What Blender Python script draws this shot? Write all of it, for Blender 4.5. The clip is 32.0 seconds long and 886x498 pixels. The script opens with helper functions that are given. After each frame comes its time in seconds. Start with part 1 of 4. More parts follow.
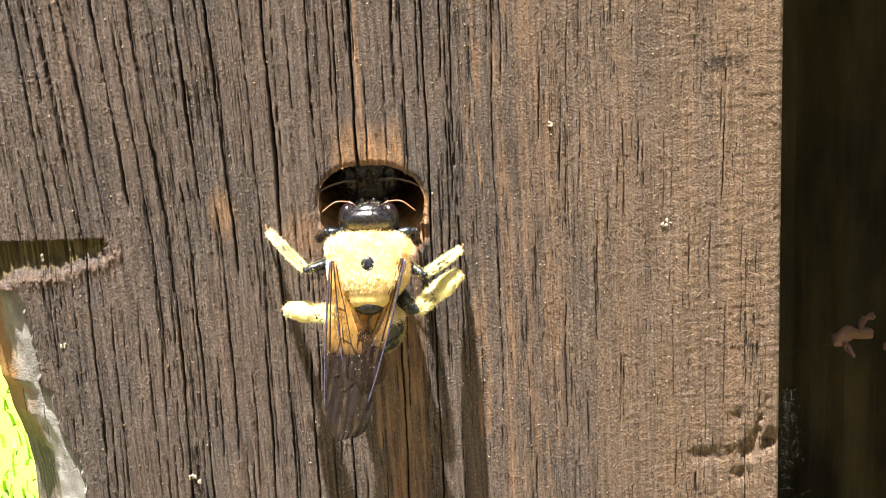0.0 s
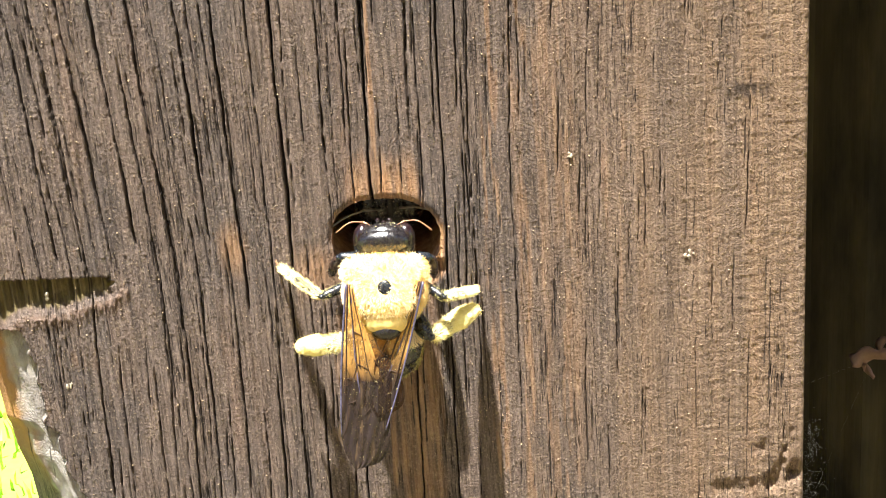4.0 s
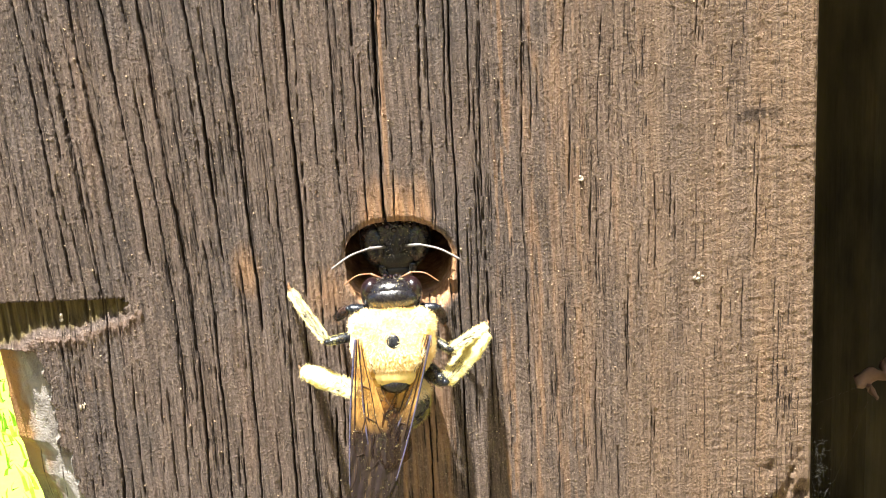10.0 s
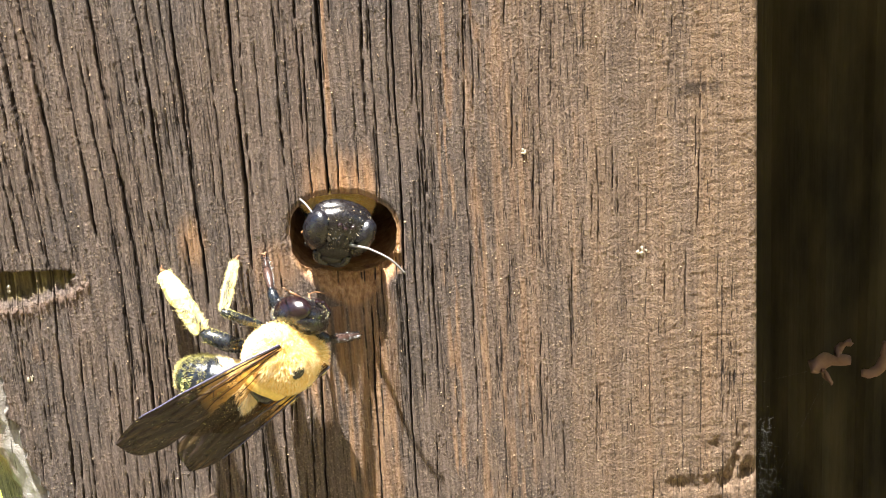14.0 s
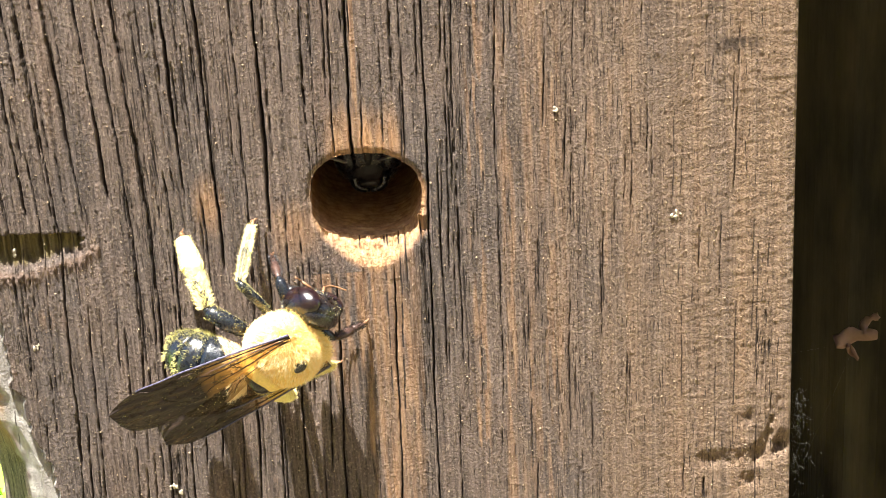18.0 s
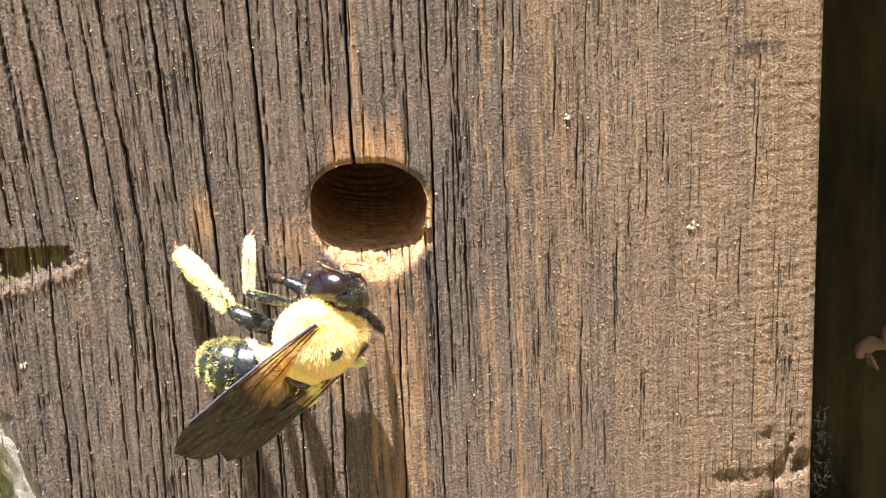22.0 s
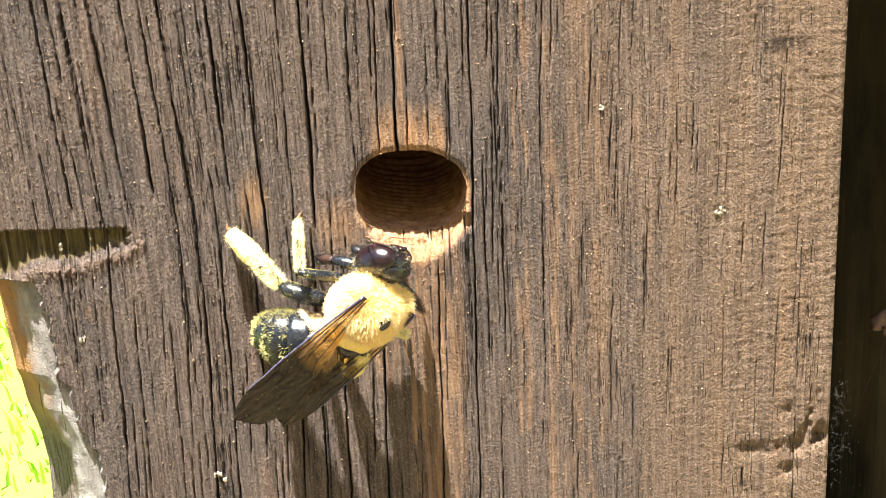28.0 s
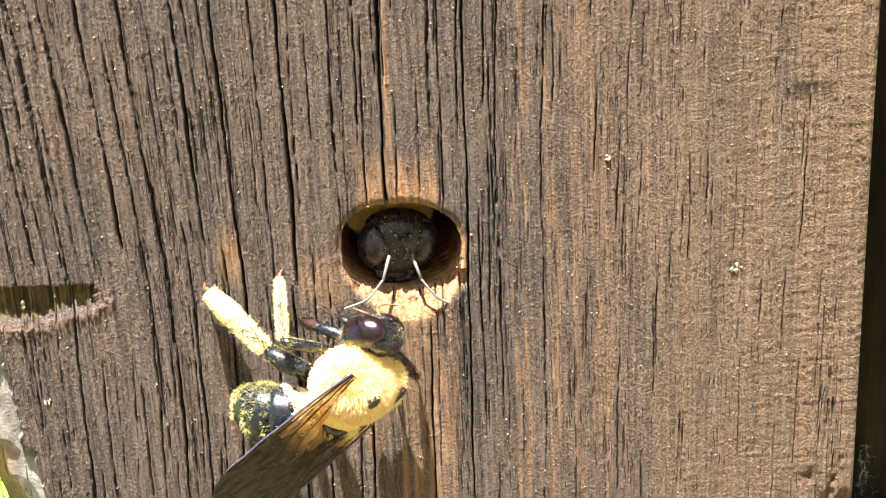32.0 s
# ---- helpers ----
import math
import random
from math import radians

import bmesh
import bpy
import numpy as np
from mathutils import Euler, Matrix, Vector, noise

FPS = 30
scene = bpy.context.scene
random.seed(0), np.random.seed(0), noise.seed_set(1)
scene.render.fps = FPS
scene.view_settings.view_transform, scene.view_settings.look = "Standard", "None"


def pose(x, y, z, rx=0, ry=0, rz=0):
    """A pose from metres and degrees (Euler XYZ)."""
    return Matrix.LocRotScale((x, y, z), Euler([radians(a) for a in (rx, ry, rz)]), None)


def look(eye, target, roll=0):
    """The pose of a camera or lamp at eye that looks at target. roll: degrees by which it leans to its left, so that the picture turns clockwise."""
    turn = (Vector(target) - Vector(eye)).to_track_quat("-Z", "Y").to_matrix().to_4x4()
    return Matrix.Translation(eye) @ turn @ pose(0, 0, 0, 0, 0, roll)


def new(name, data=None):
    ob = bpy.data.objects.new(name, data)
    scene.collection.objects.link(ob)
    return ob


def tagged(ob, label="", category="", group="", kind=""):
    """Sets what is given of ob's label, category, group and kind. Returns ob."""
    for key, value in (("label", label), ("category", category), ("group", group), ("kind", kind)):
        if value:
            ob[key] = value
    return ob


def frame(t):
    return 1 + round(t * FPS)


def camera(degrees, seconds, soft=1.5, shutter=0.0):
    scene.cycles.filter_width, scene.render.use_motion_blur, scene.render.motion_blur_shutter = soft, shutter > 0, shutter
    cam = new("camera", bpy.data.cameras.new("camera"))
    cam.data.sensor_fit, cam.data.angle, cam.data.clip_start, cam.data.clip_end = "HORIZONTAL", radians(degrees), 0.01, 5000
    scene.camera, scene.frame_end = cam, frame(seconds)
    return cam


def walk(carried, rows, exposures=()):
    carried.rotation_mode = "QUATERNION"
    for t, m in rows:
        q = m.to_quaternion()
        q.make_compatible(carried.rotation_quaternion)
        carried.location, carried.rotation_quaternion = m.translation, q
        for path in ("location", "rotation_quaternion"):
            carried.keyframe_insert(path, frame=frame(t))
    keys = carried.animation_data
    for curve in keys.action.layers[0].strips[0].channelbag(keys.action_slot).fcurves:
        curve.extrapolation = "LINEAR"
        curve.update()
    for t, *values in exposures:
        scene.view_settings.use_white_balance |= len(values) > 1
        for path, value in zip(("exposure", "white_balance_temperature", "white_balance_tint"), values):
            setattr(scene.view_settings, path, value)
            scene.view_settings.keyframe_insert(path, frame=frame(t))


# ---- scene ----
HZ = 0.60          # height of the nest hole's middle over the ground
MM = 0.001
W0, W1 = -44.5, 45.0   # the post's left and right arris, in mm from the hole

cam = camera(32, 32.0, soft=1.0)
PATH = [
    (0, pose(0.00961, -0.15988, HZ + 0.05530, 69.155, 3.804, -0.698)), (0.5, pose(0.00954, -0.15735, HZ + 0.05434, 69.058, 3.831, -0.761)),
    (1, pose(0.00894, -0.15477, HZ + 0.05345, 69.026, 3.912, -0.796)), (1.5, pose(0.00888, -0.15349, HZ + 0.05347, 68.986, 4.084, -0.900)),
    (2, pose(0.00674, -0.15238, HZ + 0.05898, 68.396, 4.146, -1.110)), (2.5, pose(0.00856, -0.15432, HZ + 0.05917, 68.454, 4.170, -1.018)),
    (3, pose(0.00800, -0.15455, HZ + 0.05947, 68.377, 4.257, -1.103)), (3.5, pose(0.00677, -0.15445, HZ + 0.05890, 68.393, 4.220, -1.282)),
    (4, pose(0.00636, -0.15332, HZ + 0.05924, 68.369, 4.181, -1.520)), (4.5, pose(0.01053, -0.15474, HZ + 0.05820, 68.264, 4.400, -1.373)),
    (6.5, pose(0.01381, -0.16182, HZ + 0.05758, 68.890, 4.883, -0.161)), (7, pose(0.01231, -0.16119, HZ + 0.05888, 68.816, 4.778, -0.280)),
    (7.5, pose(0.01407, -0.15914, HZ + 0.05422, 69.259, 4.793, -0.253)), (8, pose(0.01438, -0.15481, HZ + 0.05000, 69.301, 4.750, -0.231)),
    (8.5, pose(0.01165, -0.15224, HZ + 0.05441, 69.127, 4.497, -0.724)), (9, pose(0.01118, -0.15266, HZ + 0.06056, 68.646, 4.368, -0.942)),
    (9.5, pose(0.00906, -0.15454, HZ + 0.06175, 68.721, 4.253, -1.191)), (10, pose(0.00409, -0.15441, HZ + 0.06051, 68.964, 3.955, -1.818)),
    (10.5, pose(0.00427, -0.15474, HZ + 0.06113, 69.088, 3.875, -1.885)), (11, pose(0.00488, -0.15594, HZ + 0.05857, 69.388, 3.788, -2.027)),
    (11.5, pose(0.00895, -0.15507, HZ + 0.05927, 69.414, 3.892, -1.665)), (12, pose(0.01059, -0.15466, HZ + 0.05799, 69.407, 3.910, -1.608)),
    (12.5, pose(0.00919, -0.15504, HZ + 0.05518, 69.655, 3.866, -1.657)), (13, pose(0.00750, -0.15520, HZ + 0.05391, 69.757, 3.733, -1.842)),
    (13.5, pose(0.00816, -0.15793, HZ + 0.05010, 70.321, 3.722, -1.682)), (14, pose(0.01026, -0.15783, HZ + 0.05488, 70.045, 3.825, -1.542)),
    (14.5, pose(0.01156, -0.15838, HZ + 0.05224, 70.124, 3.893, -1.430)), (16.5, pose(0.00474, -0.15285, HZ + 0.04848, 70.350, 3.281, -2.697)),
    (17, pose(0.00492, -0.15189, HZ + 0.05092, 69.898, 3.262, -2.670)), (17.5, pose(0.00279, -0.15316, HZ + 0.04866, 70.131, 3.286, -2.838)),
    (18, pose(0.00378, -0.15263, HZ + 0.04892, 70.114, 3.310, -2.650)), (18.5, pose(-0.00003, -0.15287, HZ + 0.04781, 70.125, 3.122, -3.038)),
    (19, pose(0.00141, -0.15310, HZ + 0.04822, 70.009, 3.095, -2.997)), (19.5, pose(0.00270, -0.15086, HZ + 0.05028, 69.778, 3.192, -2.851)),
    (20, pose(0.00220, -0.14767, HZ + 0.05356, 69.244, 3.218, -2.843)), (20.5, pose(-0.00088, -0.14735, HZ + 0.05213, 69.275, 3.164, -3.053)),
    (21, pose(-0.00158, -0.14547, HZ + 0.05152, 69.223, 3.145, -3.147)), (21.5, pose(0.00125, -0.14505, HZ + 0.04998, 69.246, 3.285, -2.924)),
    (22, pose(0.00340, -0.14438, HZ + 0.04977, 69.302, 3.341, -2.741)), (22.5, pose(0.00291, -0.14501, HZ + 0.05363, 68.889, 3.380, -2.523)),
    (23, pose(0.00259, -0.14619, HZ + 0.05165, 68.990, 3.387, -2.566)), (23.5, pose(0.00113, -0.14612, HZ + 0.04773, 69.364, 3.355, -2.622)),
    (24, pose(-0.00089, -0.14639, HZ + 0.04937, 69.165, 3.251, -2.829)), (24.5, pose(0.00187, -0.14718, HZ + 0.05002, 69.143, 3.243, -2.623)),
    (25, pose(0.00288, -0.14765, HZ + 0.05271, 68.849, 3.328, -2.353)), (25.5, pose(0.00074, -0.14856, HZ + 0.05324, 68.741, 3.227, -2.493)),
    (26, pose(-0.00009, -0.15040, HZ + 0.05121, 68.912, 3.203, -2.564)), (26.5, pose(-0.00036, -0.15132, HZ + 0.05136, 68.942, 3.127, -2.654)),
    (28.5, pose(0.00139, -0.14901, HZ + 0.05788, 66.722, 3.249, -1.981)), (29, pose(0.00038, -0.14822, HZ + 0.05682, 66.788, 3.223, -2.015)),
    (29.5, pose(0.00290, -0.14738, HZ + 0.05747, 66.911, 3.364, -1.837)), (30, pose(0.00515, -0.14371, HZ + 0.05696, 66.784, 3.424, -1.659)),
    (30.5, pose(0.00362, -0.13986, HZ + 0.05874, 66.385, 3.401, -1.583)), (31, pose(0.00018, -0.13784, HZ + 0.05779, 66.170, 3.192, -1.913)),
    (31.5, pose(0.00281, -0.13643, HZ + 0.05928, 66.096, 3.299, -1.726)), (32, pose(0.00358, -0.13535, HZ + 0.05960, 66.130, 3.262, -1.638)),
]

walk(cam, PATH, [(0, 2.52), (1.4, 2.52), (2.2, 2.72), (7, 2.76), (32, 2.74)])

# ---- light ----
world = bpy.data.worlds.new("sky")
scene.world = world
world.use_nodes = True
wn = world.node_tree
sky = wn.nodes.new("ShaderNodeTexSky")
sky.sky_type = "NISHITA"
sky.sun_disc = False
sky.sun_elevation, sky.sun_rotation = radians(80), radians(211)
wn.links.new(sky.outputs[0], wn.nodes["Background"].inputs[0])
wn.nodes["Background"].inputs[1].default_value = 0.056
sun = new("sun", bpy.data.lights.new("sun", "SUN"))
sun.data.energy, sun.data.angle, sun.data.color = 5.0, radians(0.53), (1.0, 0.95, 0.87)
sun.matrix_world = look((0, 0, 3), (0.09, 0.152, 2.0))


# ---- materials ----
class Mat:
    """A small helper for node materials."""

    def __init__(self, name, rough=0.6, metal=0.0, spec=0.5):
        self.m = bpy.data.materials.new(name)
        self.m.use_nodes = True
        self.t = self.m.node_tree
        self.b = self.t.nodes["Principled BSDF"]
        self.b.inputs["Roughness"].default_value = rough
        self.b.inputs["Metallic"].default_value = metal
        self.b.inputs["Specular IOR Level"].default_value = spec
        self.co = self.t.nodes.new("ShaderNodeTexCoord")

    def put(self, socket, value):
        if isinstance(value, bpy.types.NodeSocket):
            self.t.links.new(value, socket)
        else:
            socket.default_value = (*value, 1) if isinstance(value, tuple) and len(value) == 3 and socket.type == "RGBA" else value

    def noise(self, scale, stretch=(1, 1, 1), detail=5.0, rough=0.6, distort=0.0, shift=(0, 0, 0)):
        mp = self.t.nodes.new("ShaderNodeMapping")
        mp.inputs["Scale"].default_value = stretch
        mp.inputs["Location"].default_value = shift
        self.t.links.new(self.co.outputs["Object"], mp.inputs[0])
        n = self.t.nodes.new("ShaderNodeTexNoise")
        n.inputs["Scale"].default_value, n.inputs["Detail"].default_value = scale, detail
        n.inputs["Roughness"].default_value, n.inputs["Distortion"].default_value = rough, distort
        self.t.links.new(mp.outputs[0], n.inputs["Vector"])
        return n.outputs[0]

    def cells(self, scale, stretch=(1, 1, 1)):
        mp = self.t.nodes.new("ShaderNodeMapping")
        mp.inputs["Scale"].default_value = stretch
        self.t.links.new(self.co.outputs["Object"], mp.inputs[0])
        n = self.t.nodes.new("ShaderNodeTexVoronoi")
        n.inputs["Scale"].default_value = scale
        self.t.links.new(mp.outputs[0], n.inputs["Vector"])
        return n.outputs["Distance"]

    def ramp(self, fac, *stops):
        r = self.t.nodes.new("ShaderNodeValToRGB")
        e = r.color_ramp.elements
        while len(e) < len(stops):
            e.new(0.5)
        for k, (at, c) in zip(e, stops):
            k.position, k.color = at, (*c, 1) if isinstance(c, tuple) else (c, c, c, 1)
        self.put(r.inputs[0], fac)
        return r.outputs[0]

    def mix(self, fac, a, b, how="MIX"):
        n = self.t.nodes.new("ShaderNodeMix")
        n.data_type, n.blend_type = "RGBA", how
        self.put(n.inputs[0], fac)
        self.put(n.inputs[6], a)
        self.put(n.inputs[7], b)
        return n.outputs[2]

    def math(self, op, a, b=0.5):
        n = self.t.nodes.new("ShaderNodeMath")
        n.operation = op
        self.put(n.inputs[0], a)
        self.put(n.inputs[1], b)
        return n.outputs[0]

    def attr(self, name):
        n = self.t.nodes.new("ShaderNodeAttribute")
        n.attribute_name = name
        return n.outputs["Fac"]

    def random(self):
        return self.t.nodes.new("ShaderNodeObjectInfo").outputs["Random"]

    def island(self):
        return self.t.nodes.new("ShaderNodeNewGeometry").outputs["Random Per Island"]

    def color(self, c):
        self.put(self.b.inputs["Base Color"], c)
        return self

    def rough(self, c):
        self.put(self.b.inputs["Roughness"], c)
        return self

    def bump(self, height, strength=0.5, dist=0.0003):
        n = self.t.nodes.new("ShaderNodeBump")
        n.inputs["Strength"].default_value, n.inputs["Distance"].default_value = strength, dist
        self.put(n.inputs["Height"], height)
        if self.b.inputs["Normal"].is_linked:
            self.t.links.new(self.b.inputs["Normal"].links[0].from_socket, n.inputs["Normal"])
        self.t.links.new(n.outputs[0], self.b.inputs["Normal"])
        return self


def weathered_wood(name, front=True):
    m = Mat(name, 0.85, spec=0.25)
    fibre = m.noise(1.0, (2500, 850, 75), 5, 0.6)
    streak = m.noise(1.0, (420, 420, 7), 4, 0.6, 0.3)
    patch = m.noise(75, (1, 1, 0.45), 5, 0.6)
    sand = m.noise(4300, (1, 1, 0.8), 3, 0.7)
    crust = m.noise(1900, (1, 1, 0.22), 5, 0.65)
    bunch = m.noise(1.0, (330, 330, 16), 3, 0.55)
    slit = m.noise(1.0, (6200, 1800, 330), 3, 0.6, 0.2)
    slit = m.math("ADD", slit, m.math("MULTIPLY", m.math("SUBTRACT", bunch, 0.5), 0.50))
    grey = m.ramp(fibre, (0.30, (0.052, 0.039, 0.033)), (0.5, (0.112, 0.083, 0.069)), (0.70, (0.180, 0.137, 0.116)))
    brown = m.ramp(fibre, (0.28, (0.155, 0.100, 0.062)), (0.5, (0.212, 0.139, 0.088)), (0.72, (0.275, 0.188, 0.122)))
    side = m.attr("brown") if front else 0.35
    wood = m.mix(m.math("MULTIPLY", side, m.ramp(streak, (0.3, 0.35), (0.65, 1.0))), grey, brown)
    wood = m.mix(m.ramp(streak, (0.52, 0.0), (0.72, 0.34)), wood, (0.150, 0.082, 0.052))
    slate = m.math("MULTIPLY", m.ramp(patch, (0.47, 0.0), (0.60, 0.8)), m.ramp(side, (0.25, 1.0), (0.75, 0.25)))
    wood = m.mix(slate, wood, m.ramp(fibre, (0.32, (0.032, 0.026, 0.025)), (0.68, (0.125, 0.104, 0.097))))
    wood = m.mix(m.ramp(crust, (0.56, 0.0), (0.72, 0.38)), wood, (0.29, 0.205, 0.150))
    wood = m.mix(m.ramp(sand, (0.55, 0.0), (0.70, 0.6)), wood, m.mix(side, (0.33, 0.262, 0.205), (0.40, 0.285, 0.185)))
    wood = m.mix(m.ramp(sand, (0.32, 0.65), (0.46, 0.0)), wood, (0.040, 0.029, 0.024))
    dark = m.ramp(slit, (0.340, 0.95), (0.380, 0.0))
    wood = m.mix(dark, wood, (0.022, 0.015, 0.011))
    if front:
        bare = m.ramp(m.noise(1.0, (2200, 2200, 160), 5, 0.6), (0.3, (0.19, 0.092, 0.042)), (0.52, (0.40, 0.225, 0.115)), (0.75, (0.58, 0.38, 0.22)))
        broken = m.math("ADD", m.attr("bare"), m.math("MULTIPLY", m.math("SUBTRACT", fibre, 0.5), m.math("MULTIPLY", m.attr("bare"), 1.6)))
        wood = m.mix(m.ramp(broken, (0.12, 0.0), (0.75, 1.0)), wood, bare)
        torn = m.ramp(m.noise(1500, (1, 1, 0.5), 4, 0.6), (0.35, (0.10, 0.065, 0.050)), (0.65, (0.20, 0.135, 0.100)))
        wood = m.mix(m.attr("torn"), wood, torn)
        ash = m.ramp(m.noise(700, (1, 1, 0.6), 5, 0.6), (0.3, (0.24, 0.225, 0.21)), (0.65, (0.47, 0.455, 0.43)))
        wood = m.mix(m.attr("ash"), wood, ash)
        wood = m.mix(m.attr("rust"), wood, m.ramp(patch, (0.35, (0.22, 0.13, 0.075)), (0.6, (0.46, 0.24, 0.075))))
        # Olive sawn tone, lifted to fill the shade inside the kerf.
        wood = m.mix(m.attr("sawn_fill"), wood, m.ramp(m.noise(1.0, (1800, 1800, 120), 4, 0.6), (0.35, (0.06, 0.046, 0.018)), (0.65, (0.21, 0.165, 0.07))))
        wood = m.mix(m.attr("darkened"), wood, (0.022, 0.015, 0.011))
    m.color(wood)
    m.bump(m.ramp(slit, (0.32, 0.0), (0.39, 1.0)), 0.7, 0.00016).bump(fibre, 0.35, 0.00008).bump(crust, 0.45, 0.00014).bump(sand, 1.0, 0.00042)
    return m.m


def plain(name, base, rough=0.5, spec=0.5, scale=2000, vary=0.35, bump=0.0):
    m = Mat(name, rough, spec=spec)
    n = m.noise(scale, detail=4)
    m.color(m.mix(n, tuple(c * (1 - vary) for c in base), tuple(min(1, c * (1 + vary)) for c in base)))
    if bump:
        m.bump(n, bump, 0.0001)
    return m.m


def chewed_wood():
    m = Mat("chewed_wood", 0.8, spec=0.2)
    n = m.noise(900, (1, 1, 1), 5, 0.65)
    # Toned darker than the bare rim wood, to deepen the tunnel's shade.
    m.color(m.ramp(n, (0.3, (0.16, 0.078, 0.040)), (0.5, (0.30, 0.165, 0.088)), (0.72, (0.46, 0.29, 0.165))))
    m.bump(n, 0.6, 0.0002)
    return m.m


def wing_film(name="wing_film", dense=1.0):
    m = Mat(name, 0.28, spec=0.3)
    along = m.attr("along")
    vein = m.noise(700, (1, 1, 1), 3)
    fold = m.noise(1.0, (900, 260, 900), 4, 0.65)
    c = m.mix(m.ramp(along, (0.36, 0.0), (0.52, 1.0)), (0.74, 0.40, 0.11), (0.019, 0.0135, 0.0145))
    c = m.mix(m.ramp(fold, (0.40, 0.55), (0.58, 0.0)), c, (0.022, 0.015, 0.010))
    # Tan streaks painted along the wing in place of gloss on its folds.
    c = m.mix(m.ramp(m.noise(1.0, (1500, 190, 900), 3, 0.6, 0.4, (3, 1, 0)), (0.55, 0.0), (0.66, 0.38)), c, (0.15, 0.095, 0.045))
    m.color(m.mix(m.ramp(vein, (0.35, 0.0), (0.7, 0.22)), c, (0.036, 0.027, 0.018)))
    m.rough(m.ramp(fold, (0.3, 0.16), (0.7, 0.42)))
    clear = m.t.nodes.new("ShaderNodeBsdfTransparent")
    m.put(clear.inputs[0], m.ramp(along, (0.35, (0.98, 0.84, 0.58)), (0.6, (0.72, 0.59, 0.43))))
    both = m.t.nodes.new("ShaderNodeMixShader")
    m.put(both.inputs[0], m.ramp(along, (0.2, 0.46 * dense), (0.42, 0.60 * dense), (0.60, 0.96 * dense)))
    m.t.links.new(clear.outputs[0], both.inputs[1])
    m.t.links.new(m.b.outputs[0], both.inputs[2])
    m.t.links.new(both.outputs[0], m.t.nodes["Material Output"].inputs[0])
    m.bump(m.noise(2600, (1, 0.3, 1), 3), 0.3, 0.0001).bump(fold, 0.6, 0.0006)
    return m.m


def black_shell(name, tint, rough=0.28):
    m = Mat(name, rough, spec=0.6)
    n = m.noise(2500, detail=4)
    m.color(m.mix(n, tuple(c * 0.6 for c in tint), tuple(c * 1.5 for c in tint)))
    m.rough(m.ramp(n, (0.35, rough * 0.7), (0.65, rough * 1.7)))
    m.bump(m.cells(9000), 0.3, 0.00006)
    return m.m


def fuzz(name, a, b):
    m = Mat(name, 0.7, spec=0.2)
    m.color(m.mix(m.island(), a, b))
    m.b.inputs["Subsurface Weight"].default_value = 0.0
    return m.m


def meadow():
    m = Mat("lawn_and_added_soil", 0.8, spec=0.1)
    n = m.noise(9, (1, 1, 1), 5)
    f = m.noise(120, (1, 1, 1), 4)
    # Dull soil in front is added, unseen, to keep green bounce off the post.
    added_soil = m.mix(f, m.ramp(n, (0.35, (0.075, 0.058, 0.030)), (0.65, (0.14, 0.105, 0.055))), (0.11, 0.10, 0.05))
    turf = m.mix(f, (0.22, 0.36, 0.03), (0.27, 0.40, 0.05))
    m.color(m.mix(m.attr("turf"), added_soil, turf))
    return m.m


WOOD = weathered_wood("weathered_post_wood")
WOOD_SIDE = weathered_wood("weathered_side_wood", False)
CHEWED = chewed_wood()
SHELL = black_shell("black_shell", (0.006, 0.005, 0.006), 0.22)
SHELL_BLUE = black_shell("blue_black_shell", (0.006, 0.008, 0.012), 0.22)
EYE = black_shell("dark_eye", (0.008, 0.0035, 0.0045), 0.14)
BLACK_EYE = black_shell("black_eye", (0.006, 0.006, 0.009), 0.24)
FACE = plain("dusty_black_face", (0.010, 0.0095, 0.010), 0.42, 0.5, 3500, 0.9, 1.0)
FACE_HAIR = fuzz("grey_face_hair", (0.015, 0.014, 0.014), (0.15, 0.14, 0.125))
DARKHORN = plain("dark_horn", (0.05, 0.026, 0.020), 0.4, 0.5, 3000, 0.5)
YELLOW = fuzz("yellow_fuzz", (0.91, 0.61, 0.19), (0.98, 0.90, 0.60))
YELLOW_SKIN = plain("yellow_fuzz_ground", (0.74, 0.53, 0.19), 0.8, 0.1, 3000, 0.4, 0.6)
CREAM = fuzz("cream_fuzz", (0.86, 0.66, 0.36), (0.96, 0.88, 0.70))
POLLEN = fuzz("pollen", (0.78, 0.66, 0.22), (0.90, 0.83, 0.48))
DULL_POLLEN = fuzz("dull_pollen", (0.22, 0.20, 0.06), (0.62, 0.56, 0.22))
HORN = plain("brown_horn", (0.20, 0.10, 0.05), 0.45, 0.4, 3000, 0.4)
GREYHORN = plain("grey_horn", (0.15, 0.14, 0.135), 0.45, 0.4, 3000, 0.4)
FILM = wing_film()
HIND_FILM = wing_film("hind_wing_film", 0.45)
VEIN = plain("dark_vein", (0.025, 0.013, 0.008), 0.6, 0.25, 3000, 0.3)
# Blue-violet tint paints the sky's sheen onto the leading edge.
COSTA_SHEEN = black_shell("sky_sheen_edge", (0.055, 0.05, 0.09), 0.25)
GRASS = meadow()
TORN = plain("torn_wood", (0.20, 0.135, 0.095), 0.8, 0.2, 2000, 0.4)
DUST = fuzz("pale_dust", (0.16, 0.11, 0.07), (0.40, 0.31, 0.21))
CRUMB = plain("white_crumb", (0.36, 0.32, 0.25), 0.6, 0.3, 1500, 0.2, 0.4)
PETAL = plain("dried_petal", (0.20, 0.125, 0.095), 0.8, 0.2, 700, 0.4, 0.4)
SILK = plain("dusty_silk", (0.10, 0.10, 0.09), 0.6, 0.4, 900, 0.3)
